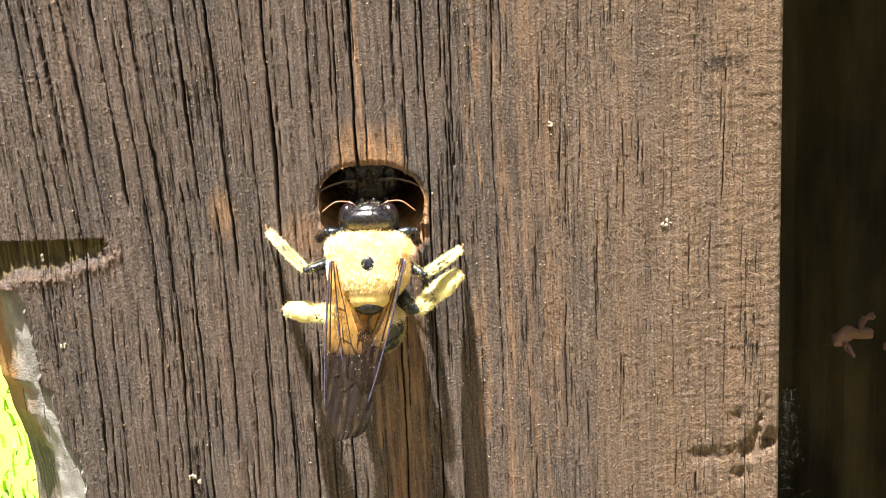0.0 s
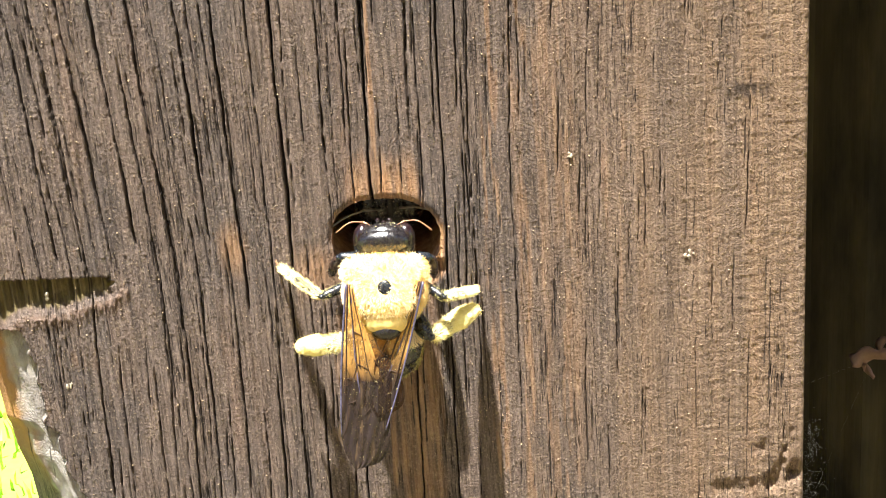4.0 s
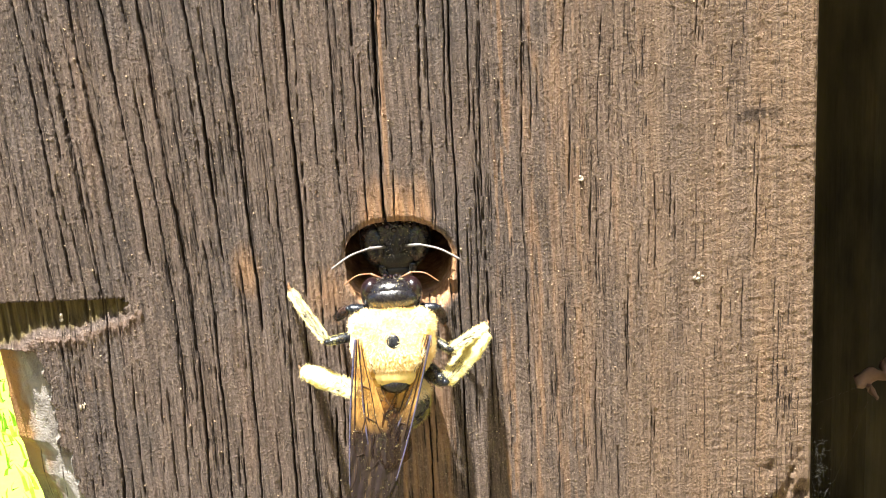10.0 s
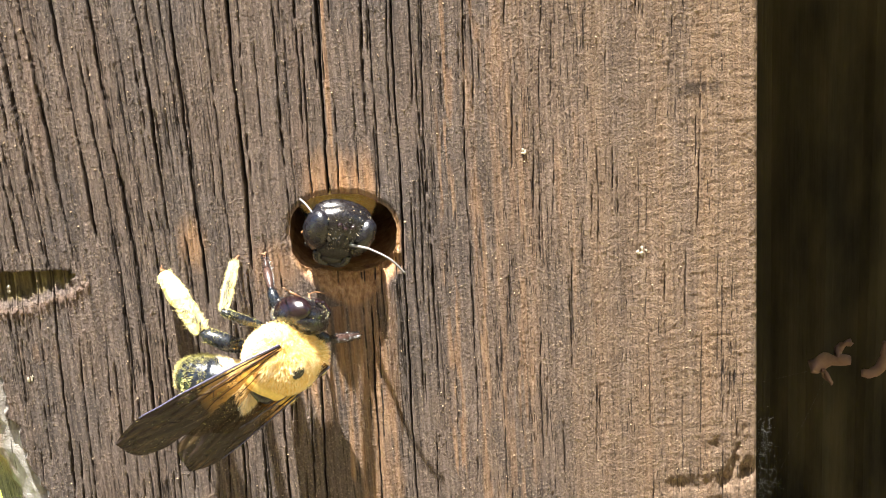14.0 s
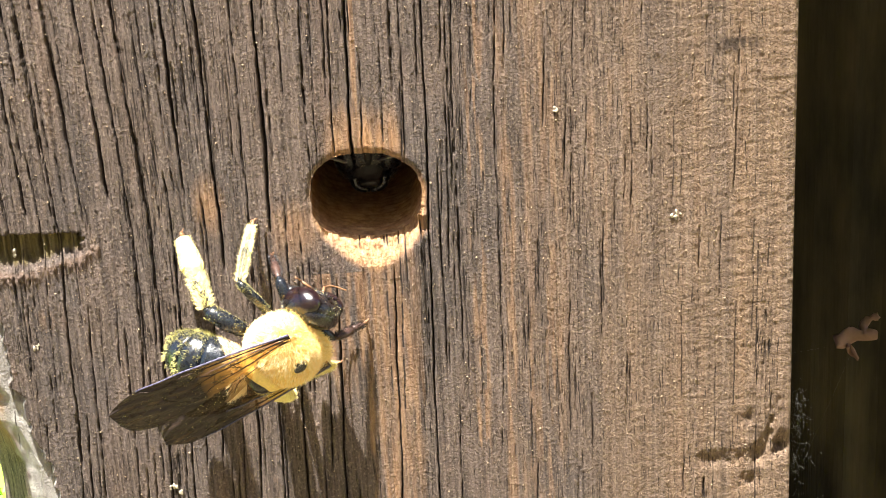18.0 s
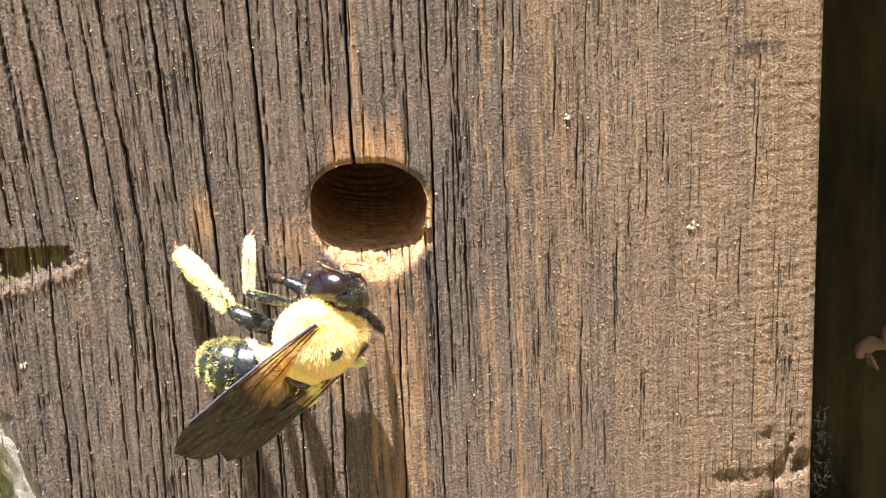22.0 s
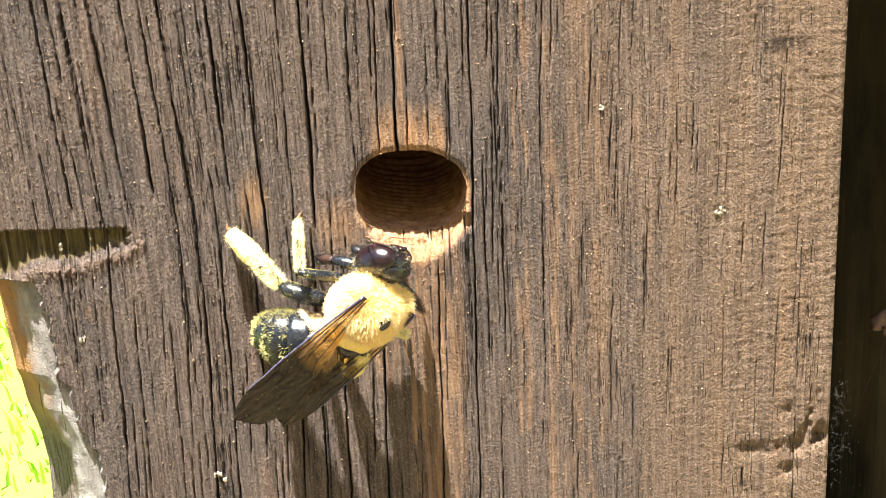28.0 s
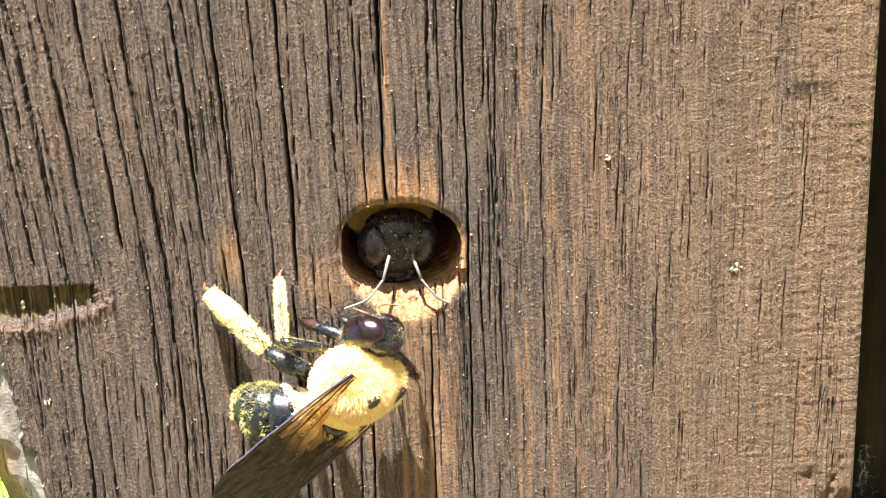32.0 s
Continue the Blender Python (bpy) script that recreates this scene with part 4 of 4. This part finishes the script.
    for _ in range(2800):
        t = rng.uniform(0.2, 1.15)
        a = rng.uniform(0, 6.28)
        c = axis[int(t)].lerp(axis[int(t) + 1], t % 1)
        r = float(np.interp(t, range(6), wide))
        d = Vector((math.cos(a), 0, 0.8 * math.sin(a)))
        roots.append(c + d * r)
        ways.append(d + Vector((0, -0.6, 0)))
    v, f = spikes(roots, ways, 0.7, 0.028, rng)
    mesh_part("waist_fur", v, f, CREAM, abdomen, "cream fur round the waist")
    pts, sz, roots, ways = [], [], [], []
    for _ in range(int(6500 * dusty)):
        t = rng.uniform(2.0, 4.9) if rng.random() < 0.75 else rng.uniform(1.2, 4.9)
        a = rng.uniform(0, 6.28)
        c = axis[int(t)].lerp(axis[int(t) + 1], t % 1)
        r = float(np.interp(t, range(6), wide)) * 1.02
        i = int(t + 0.5)
        way = (axis[min(5, i + 1)] - axis[i - 1]).normalized().cross(Vector((1, 0, 0)))
        d = Vector((math.cos(a), 0, 0)) + way * 0.8 * math.sin(a)
        if noise.noise((c + d * r) * 1.5) + rng.normal(0, 0.30) < (-0.02 if t > 2.3 else 0.16) - 0.22 * (abs(d.x) > 0.75):
            continue
        pts.append(c + d * r)
        sz.append(rng.uniform(0.018, 0.045))
        roots.append(c + d * r)
        ways.append(d + Vector((0, -0.3, 0)))
    if pts:
        v, f = grains(pts, sz, rng)
        mesh_part("pollen_dust", v, f, DULL_POLLEN, abdomen)
        v, f = spikes(roots[::2], ways[::2], 0.38, 0.02, rng)
        mesh_part("abdomen_hair", v, f, DULL_POLLEN, abdomen)
    # head
    neck = Vector((0, 3.8, -1.0))

    def grown(points):
        return [neck + (Vector(p) - neck) * big for p in points]

    def headpart(nm, bm, *more):
        for p in bm.verts:
            p.co = neck + (p.co - neck) * big
        return part(nm, bm, *more)

    hc = Vector((0, 4.95, -1.3))
    bm = bmesh.new()
    ball(bm, hc, (2.95, 1.6, 2.6), u=28, v=20)
    ball(bm, hc + Vector((0, -0.6, 1.2)), (2.5, 1.2, 1.4), u=20, v=14)
    ball(bm, (0, 4.0, -1.0), (1.6, 1.2, 1.5), u=14, v=10)
    head = headpart("head", bm, SHELL, b, "shiny black head")
    head.rotation_mode = "QUATERNION"
    out["head"] = head
    for s in (-1, 1):
        bm = bmesh.new()
        ball(bm, hc + Vector((1.82 * s, 0.42, 0.1)), (1.12, 1.38, 2.05), turn=(0, 8 * s, 14 * s), u=22, v=16)
        headpart("eye", bm, EYE if dusty > 0.3 else BLACK_EYE, head, "large dark purplish-brown compound eye" if dusty > 0.3 else "large black compound eye")
        bm = bmesh.new()
        tube(bm, smooth_path([hc + Vector((1.25 * s, 1.0, -1.7)), hc + Vector((1.15 * s, 1.25, -2.25)), hc + Vector((0.65 * s, 1.35, -2.62)), hc + Vector((0.05 * s, 1.3, -2.75))], 4), [0.46 - 0.022 * k for k in range(13)], 10)
        headpart("mandible", bm, SHELL, head, "curved jaw")
        bm = bmesh.new()
        base = hc + Vector((0.85 * s, 1.65, 0.3))
        elbow = base + (Vector((1.1 * s, 0.3, 0.8)) if dusty > 0.3 else Vector((1.2 * s, 1.3, 0.7)))
        tip = elbow + (Vector((2.6 * s, -0.9, -0.4)) if dusty > 0.3 else Vector((3.1 * s, 1.5, -0.8)))
        tube(bm, [base, elbow], [0.13, 0.12], 8)
        bend = elbow.lerp(tip, 0.5) + Vector((0, 0.25, 0.40))
        p = smooth_path([elbow, bend, tip], 8)
        tube(bm, p, [(0.066 if dusty > 0.3 else 0.085) + 0.010 * (k % 2) for k in range(len(p))], 8)
        out["feeler_left" if s < 0 else "feeler_right"] = headpart("antenna", bm, HORN if dusty > 0.3 else GREYHORN, head, "elbowed thin antenna")
    bm = bmesh.new()
    ball(bm, hc + Vector((0, 1.05, -1.05)), (1.5, 0.62, 1.15), u=18, v=12, lump=0.12, freq=2.0)
    ball(bm, hc + Vector((0, 1.15, -2.15)), (1.0, 0.5, 0.5), u=14, v=10)
    ball(bm, hc + Vector((0, 1.35, 0.25)), (0.45, 0.36, 1.0), u=12, v=10)
    headpart("face", bm, FACE, head, "dusty black face")
    roots, ways = [], []
    for _ in range(2600):
        v = Vector(rng.normal(0, 1, 3)).normalized()
        if abs(v.x) > 0.75 or (v.z > 0.35 and rng.random() < 0.6):
            continue
        roots.append(hc + Vector((v.x * 2.9, v.y * 1.6, v.z * 2.6)))
        ways.append(v)
    v, f = spikes(roots, ways, 0.32, 0.018, rng)
    mesh_part("head_hair", grown(v), f, FACE_HAIR, head, "short grey hair")
    for x, z in ((0, 1.75), (-0.55, 2.1), (0.55, 2.1)):
        bm = bmesh.new()
        ball(bm, hc + Vector((x, 1.35, z - 0.1)), (0.24, 0.24, 0.24), u=10, v=8)
        headpart("ocellus", bm, EYE, head)
    if roots:
        pts = [p + Vector(w) * 0.1 for p, w in zip(roots[::4], ways[::4])]
        v, f = grains(pts, rng.uniform(0.02, 0.055, len(pts)), rng)
        mesh_part("pollen_dust", grown(v), f, POLLEN if dusty > 0.3 else CREAM, head)
    for key in LEGS:
        out[key] = leg(b, key, dusty, rng)
    for s, k in ((-1, "left"), (1, "right")):
        out["wing_" + k] = wing(b, s)
        out["hindwing_" + k] = wing(b, s, True)
    return out


POLLEN_CAKE = plain("pollen_cake", (0.80, 0.69, 0.27), 0.8, 0.1, 4000, 0.25, 0.8)


def bee_pose(x, z, out, heading, roll=0.0, pitch=0.0):
    """A pose on the post's face: place in mm from the hole with out in front of the face; heading clockwise from up, roll to its right,
    pitch of the head away from the wood, in degrees."""
    a, r, p = radians(heading), radians(roll), radians(pitch)
    ahead, right, back = Vector((math.sin(a), 0, math.cos(a))), Vector((math.cos(a), 0, -math.sin(a))), Vector((0, -1, 0))
    back, right = back * math.cos(r) + right * math.sin(r), right * math.cos(r) - back * math.sin(r)
    ahead, back = ahead * math.cos(p) + back * math.sin(p), back * math.cos(p) - ahead * math.sin(p)
    m = Matrix((right, ahead, back)).transposed().to_4x4()
    m.translation = Vector((x, -out, z)) * MM + Vector((0, 0, HZ))
    return m


def nest_pose(x, z, deep, turn=0.0, nod=32.0, lean=0.0):
    """A pose for the bee in the tunnel: the middle of its face in mm from the hole, deep behind the post's face; turn to the viewer's right,
    nod below level and lean of its crown to the viewer's right, in degrees."""
    p, t = radians(nod), radians(turn)
    ahead = Vector((math.sin(t) * math.cos(p), -math.cos(t) * math.cos(p), -math.sin(p)))
    right = ahead.cross(Vector((math.sin(radians(lean)), 0, math.cos(radians(lean))))).normalized()
    back = right.cross(ahead)
    m = Matrix((right, ahead, back)).transposed().to_4x4()
    m.translation = Vector((x, deep, z)) * MM + Vector((0, 0, HZ)) - m.to_3x3() @ Vector((0, 7.1, -1.4)) * MM
    return m


def between(rows, t):
    """Values at t from rows of (t, values...), straight between them."""
    ts = [r[0] for r in rows]
    return [float(np.interp(t, ts, [r[k] for r in rows])) for k in range(1, len(rows[0]))]


def bend_leg(key, body, foot):
    """Thigh and shin poses that set the foot, given in the world, from the body's pose."""
    hip, l1, l2, knee, _, _ = LEGS[key]
    hip, f = Vector(hip), (body.inverted() @ foot) / MM
    d = f - hip
    far = min(max(d.length, abs(l1 - l2) + 0.4), l1 + l2 - 0.15)
    way = d.normalized()
    k = Vector(knee)
    k = (k - way * k.dot(way)).normalized()
    ca = (l1 * l1 + far * far - l2 * l2) / (2 * l1 * far)
    sa = math.sqrt(max(0.0, 1 - ca * ca))
    y = way * ca + k * sa
    n = way.cross(k).normalized()
    zz = n.cross(y)
    m = Matrix((n, y, zz)).transposed().to_4x4()
    m.translation = hip * MM
    shin_way = m.to_3x3().inverted() @ (way * far - y * l1).normalized()
    th = math.atan2(shin_way.z, shin_way.y)
    s = Matrix.Rotation(th, 4, "X")
    s.translation = Vector((0, l1, 0)) * MM
    return m, s


visitor = bee("carpenter_bee", "yellow and black carpenter bee dusted with pollen on the post", 1.0, 21, 1.0, 1.10)
dweller = bee("nesting_bee", "black-faced carpenter bee peering out of its nest hole", 0.12, 22, 0.0, 1.32)

# the visitor: t, x and z of the bald spot, its height off the wood, heading, roll, pitch
VISITOR = [
    (0, -0.32, -2.88, 10.0, 3, 0, -14),
    (1, -0.12, -2.38, 10.0, 3, 0, -14),
    (2, -0.18, -1.86, 10.0, 3, 0, -14),
    (3, -0.09, -1.48, 10.0, 3, 0, -14),
    (4, -0.16, -1.25, 10.0, 3, 0, -14),
    (4.5, -0.02, -1.22, 10.0, 3, 0, -14),
    (6.5, -0.09, -2.72, 10.0, 4, 0, -14),
    (7, -2.29, -12.26, 10.0, 4, 0, -14),
    (7.5, -0.61, -7.08, 10.0, 2, 0, -14),
    (8, -0.19, -9.02, 10.0, 2, 0, -14),
    (8.5, -0.20, -5.20, 10.0, 2, 0, -14),
    (9, -2.25, -10.31, 10.0, 2, 0, -14),
    (9.5, -1.13, -6.20, 10.0, 2, 0, -14),
    (10, -0.97, -4.78, 10.0, 2, 0, -14),
    (10.5, -2.63, -8.35, 10.0, 2, 0, -14),
    (11, -4.11, -11.58, 10.0, 2, 0, -14),
    (11.5, -3.09, -7.08, 10.0, 3, 0, -14),
    (12, -2.75, -7.26, 10.0, 3, 0, -14),
    (12.2, -1.80, -11.84, 10.0, 4, 0, -14),
    (12.5, -6.37, -12.63, 10.0, 42, 32, 0),
    (13, -5.81, -11.49, 10.0, 46, 31, 0),
    (14.5, -5.36, -11.63, 10.0, 46, 31, 0),
    (16.5, -5.08, -11.27, 10.0, 44, 31, 0),
    (17, -4.14, -10.73, 10.0, 46, 31, 0),
    (17.5, -9.32, -15.55, 10.0, 62, 31, 0),
    (18, -7.69, -14.44, 10.0, 56, 31, 0),
    (18.5, -6.88, -13.72, 10.0, 52, 31, 0),
    (19, -6.53, -13.59, 10.0, 50, 31, 0),
    (20, -5.42, -12.78, 10.0, 47, 31, 0),
    (21, -4.62, -11.87, 10.0, 44, 31, 0),
    (22, -3.88, -11.12, 10.0, 43, 31, 0),
    (23, -3.63, -10.84, 10.0, 42, 31, 0),
    (24, -3.58, -10.78, 10.0, 42, 31, 0),
    (26, -3.48, -10.71, 10.0, 42, 31, 0),
    (29, -3.41, -10.07, 10.0, 42, 31, 0),
    (32, -3.28, -11.12, 10.0, 42, 31, 0),
]
# the visitor's feet: t, x, z, height
FEET = {
    "mid_left": [(0, -11.9, -1.4, 0.2), (12.0, -12.2, -1.5, 0.2), (12.4, -11.8, -1.3, 0.2), (32, -11.8, -1.3, 0.2)],
    "hind_left": [(0, -10.6, -10.3, 2.5), (6.5, -10.8, -10.4, 2.5), (7, -11.6, -11.6, 2.5), (9, -11.5, -10.2, 2.5), (12.1, -12.0, -10.7, 2.5), (12.4, -20.4, -2.2, 0.6), (16.5, -19.6, -1.2, 0.6), (17.0, -19.4, -2.0, 0.6), (32, -19.4, -2.0, 0.6)],
    "fore_left": [(0, -6.2, -3.3, 0.3), (6.5, -6.2, -3.3, 0.3), (6.9, -7.2, -6.0, 0.3), (12.1, -7.4, -5.6, 0.3), (12.5, -8.6, -0.6, 0.3), (14.5, -8.8, -1.2, 0.3), (17, -9.6, -3.4, 0.3), (17.5, -10.2, -5.0, 0.3), (20, -10.7, -5.8, 0.3), (32, -10.4, -6.6, 0.3)],
    "fore_right": [(0, 4.9, -4.6, 0.3), (6.5, 4.9, -4.6, 0.3), (6.9, 4.6, -7.4, 0.3), (12.1, 4.6, -7.2, 0.3), (12.5, 1.2, -11.4, 0.3), (17.0, 1.2, -11.8, 0.3), (17.5, -1.0, -13.8, 0.3), (21, 0.6, -13.0, 0.3), (32, 0.8, -14.0, 0.3)],
    "mid_right": [(0, 9.9, -5.2, 0.3), (10.3, 9.3, -7.8, 0.3), (10.5, 13.5, -11.5, 0.8), (10.8, 13.5, -11.5, 0.8), (11.0, 9.2, -7.9, 0.3), (11.3, 12.8, -10.5, 0.8), (12.0, 12.6, -10.2, 0.8), (12.2, 9.3, -7.8, 0.3), (12.5, -3.2, -15.2, 0.2), (16.4, -3.2, -15.2, 0.2), (16.6, 1.0, -17.5, 1.0), (17.1, 1.0, -17.5, 1.0), (17.5, -4.5, -18.6, 0.2), (21, -1.8, -16.4, 0.2), (32, -1.2, -16.0, 0.2)],
    "hind_right": [(0, 9.6, -7.8, 0.8), (6.5, 9.5, -8.0, 0.8), (7, 9.4, -8.4, 0.8), (12.2, 9.2, -8.0, 0.8), (12.5, -7.4, -18.6, 0.2), (17.0, -7.4, -18.6, 0.2), (17.5, -9.5, -22.0, 0.2), (21, -8.2, -20.4, 0.2), (32, -8.0, -20.2, 0.2)],
}
# the dweller: t, x, z and depth of its face, turn, nod, lean
DWELLER = [
    (0, -0.23, 0.98, 6.0, 0, 8, 0),
    (2, -0.21, 1.08, 6.0, 0, 8, 0),
    (4, 0.51, 1.33, 6.0, 0, 8, 0),
    (6.5, -0.64, 1.47, 2.0, 0, 6, 0),
    (7, -0.66, 1.73, -1.6, -10, 6, -8),
    (7.5, -0.26, 1.30, 1.2, 8, 6, 6),
    (8, -0.42, 1.75, 1.6, 6, 6, 6),
    (8.5, -0.64, 1.99, 1.4, 8, 6, 6),
    (9, 0.12, 2.07, 1.6, 0, 6, 0),
    (9.5, -0.01, 1.96, 1.4, 0, 6, 0),
    (10, -0.19, 1.39, 1.4, 0, 6, 0),
    (10.5, -0.15, 0.86, 0.6, 0, 6, 0),
    (11, -0.74, 0.80, -4.4, 0, 9, 0),
    (11.5, -0.86, 1.79, -1.0, -4, 6, 0),
    (12, -0.72, 1.29, -1.6, -12, 6, -10),
    (12.2, -0.79, 1.01, -5.0, 0, 32, 6),
    (12.5, -0.14, 0.51, -3.0, 10, 18, 22),
    (13, 0.33, 0.70, -2.3, 12, 18, 22),
    (14, 0.1, 0.9, -2.0, 10, 9, 20),
    (14.5, -0.12, 0.2, -1.8, 4, 16, 10),
    (16.5, -0.56, -0.9, -2.0, 4, 16, 8),
    (17, -0.47, -0.6, -2.0, 4, 16, 6),
    (17.12, -0.29, -0.6, -2.0, 4, 17, 6),
    (17.22, 0.88, -0.84, -5.5, 0, 36, 8),
    (17.32, -0.55, -3.08, -5.5, 0, 36, 8),
    (17.4, 0.2, 0.8, -1.0, 10, 10, 14),
    (17.5, 0.3, 1.3, 8.0, 0, 5, 0),
    (17.6, 0.3, 1.4, 9.0, 0, 4, 0),
    (19.0, 0.6, 1.6, 14.0, 0, 2, 0),
    (19.5, 0.4, 5.0, 22.0, 0, 40, 0),
    (20.2, 0.4, 20.0, 25.0, 0, 78, 0),
    (28.2, 0.4, 20.0, 25.0, 0, 78, 0),
    (28.6, -0.4, 4.6, 18.0, 0, 30, 0),
    (28.8, -0.3, 2.6, 11.0, 0, 10, 0),
    (29.2, -0.3, 2.4, 10.0, 0, 10, 0),
    (29.6, -0.3, 1.9, 8.0, 0, 8, 0),
    (30.0, 0.2, 1.3, 6.5, 4, 6, 2),
    (30.5, 0.4, 1.2, 5.4, 6, 6, 4),
    (31.0, 0.3, 1.4, 4.5, 8, 4, 5),
    (31.5, 0.3, 1.2, 3.0, 10, 0, 6),
    (32.0, 0.08, 0.2, 1.4, 12, -4, 8),
]


def spot_pose(row):
    x, z, out, heading, roll, pitch = row
    m = bee_pose(0, 0, 0, heading, roll, pitch)
    m.translation = Vector((x, -out, z)) * MM + Vector((0, 0, HZ)) - m.to_3x3() @ Vector((0, 0.7, 3.6)) * MM
    return m


def motions():
    times = sorted({r[0] for r in VISITOR} | {q[0] for f in FEET.values() for q in f})
    walk(visitor["bee"], [(t, spot_pose(between(VISITOR, t))) for t in times])
    for key, rows in FEET.items():
        thigh, shin = [], []
        for t in times:
            x, z, out = between(rows, t)
            a, b = bend_leg(key, spot_pose(between(VISITOR, t)), Vector((x * MM, -out * MM, z * MM + HZ)))
            thigh.append((t, a))
            shin.append((t, b))
        walk(visitor[key][0], thigh)
        walk(visitor[key][1], shin)
    walk(dweller["bee"], [(r[0], nest_pose(*r[1:])) for r in DWELLER])
    neck = Matrix.Translation(Vector((0, 3.8, -1.0)) * MM)
    walk(dweller["head"], [(t, neck @ pose(0, 0, 0, bow, 0, 0) @ neck.inverted()) for t, bow in ((0, 0), (13.2, -4), (14, -22), (14.5, -20), (17.12, -18), (17.22, 0), (30.5, 0), (31.5, -16), (32, -28))])
    for key, side in (("feeler_left", -1), ("feeler_right", 1)):
        root = Matrix.Translation((Vector((0, 3.8, -1.0)) + (Vector((0.85 * side, 6.6, -1.0)) - Vector((0, 3.8, -1.0))) * 1.32) * MM)
        walk(dweller[key], [(t, root @ pose(0, 0, 0, down, 0, side * out) @ root.inverted()) for t, down, out in ((0, 0, 0), (12, 0, 0), (12.5, 18 if side < 0 else 10, 0 if side < 0 else -85), (14.2, 18 if side < 0 else 10, 0 if side < 0 else -85), (14.5, 26, 0 if side < 0 else -70), (17, 26, 0 if side < 0 else -70), (19, -30, 0), (28.4, -30, 0), (28.6, -82 if side > 0 else -30, 8), (30, -80 if side > 0 else -34, 12), (31, -74 if side > 0 else -52, 20), (32, -66, 26))])
    for key, side in (("feeler_left", -1), ("feeler_right", 1)):
        root = Matrix.Translation((Vector((0, 3.8, -1.0)) + (Vector((0.85 * side, 6.6, -1.0)) - Vector((0, 3.8, -1.0))) * 1.1) * MM)
        walk(visitor[key], [(t, root @ pose(0, 0, 0, down, 0, 0) @ root.inverted()) for t, down in ((0, 0), (12.1, 0), (12.3, -60), (12.5, -125), (32, -125))])
    walk(visitor["head"], [(t, neck @ pose(0, 0, 0, bow, roll, turn) @ neck.inverted()) for t, bow, roll, turn in ((0, -46, 0, 0), (6.5, -46, 0, 0), (7, -28, 0, 0), (12.1, -26, 0, 0), (12.5, -42, 22, 0), (17, -42, 24, 0), (17.6, -38, 18, 8), (20, -42, 26, 0), (32, -44, 28, -4))])
    hinge = Matrix.Translation(Vector((0, -3.4, -0.8)) * MM)
    walk(visitor["abdomen"], [(t, hinge @ pose(0, back * MM, 0, curl, 0, yaw) @ hinge.inverted()) for t, curl, yaw, back in ((0, 16, 0, 0), (12.1, 16, 0, 0), (12.5, 4, -30, -0.8), (17, 4, -32, -1.0), (18, 4, -36, -1.2), (32, 4, -36, -1.2))])
    # folded wings: swing, droop and twist of each, in degrees
    folded = {"wing_left": (-3.5, 1.6, 2.7), "wing_right": (3.5, 1.6, 2.7), "hindwing_left": (-3.0, 0.6, 2.4), "hindwing_right": (3.0, 0.6, 2.4)}
    for key, place in folded.items():
        s = -1 if "left" in key else 1
        rows = []
        for t, left, right, droop, twist in ((0, -3, -16, 11, 0), (6.8, -3, -16, 11, 0), (7.0, -5, -17, 13, 0), (7.6, -4, -16, 11, 0), (12.1, -4, -16, 11, 0), (12.5, -25, -5, 6, -14), (13.5, -24, -5, 8, -16), (17.0, -17, -5, 12, -18), (17.5, -18, -5, 12, -20), (21, -9, -3, 13, -20), (32, -8, -2, 13, -20)):
            swing = left if s < 0 else right
            if "hind" in key:
                swing -= 7 * s
            m = pose(0, 0, 0, droop - 4, twist, swing)
            ahead = 0.0 if t < 12.3 else 1.3
            m.translation = Vector((place[0] + 0.4 * s, place[1] - 0.4 + ahead, place[2] - 0.45 * ahead + (0.25 if s < 0 else 0))) * MM
            rows.append((t, m))
        walk(visitor[key], rows)
        walk(dweller[key], [(0, rows[0][1]), (32, rows[0][1])])
    for key in LEGS:
        hip, l1, l2, knee, _, _ = LEGS[key]
        s = -1 if "left" in key else 1
        tuck = {"fore": (3.6 * s, 4.2, -3.4), "mid": (2.9 * s, -11.8, -3.8), "hind": (2.6 * s, -15.2, -3.8)}[key.split("_")[0]]
        a, b = bend_leg(key, Matrix(), Vector(tuck) * MM)
        walk(dweller[key][0], [(0, a), (32, a)])
        walk(dweller[key][1], [(0, b), (32, b)])


ground()
lawn()
post()
surroundings()
motions()
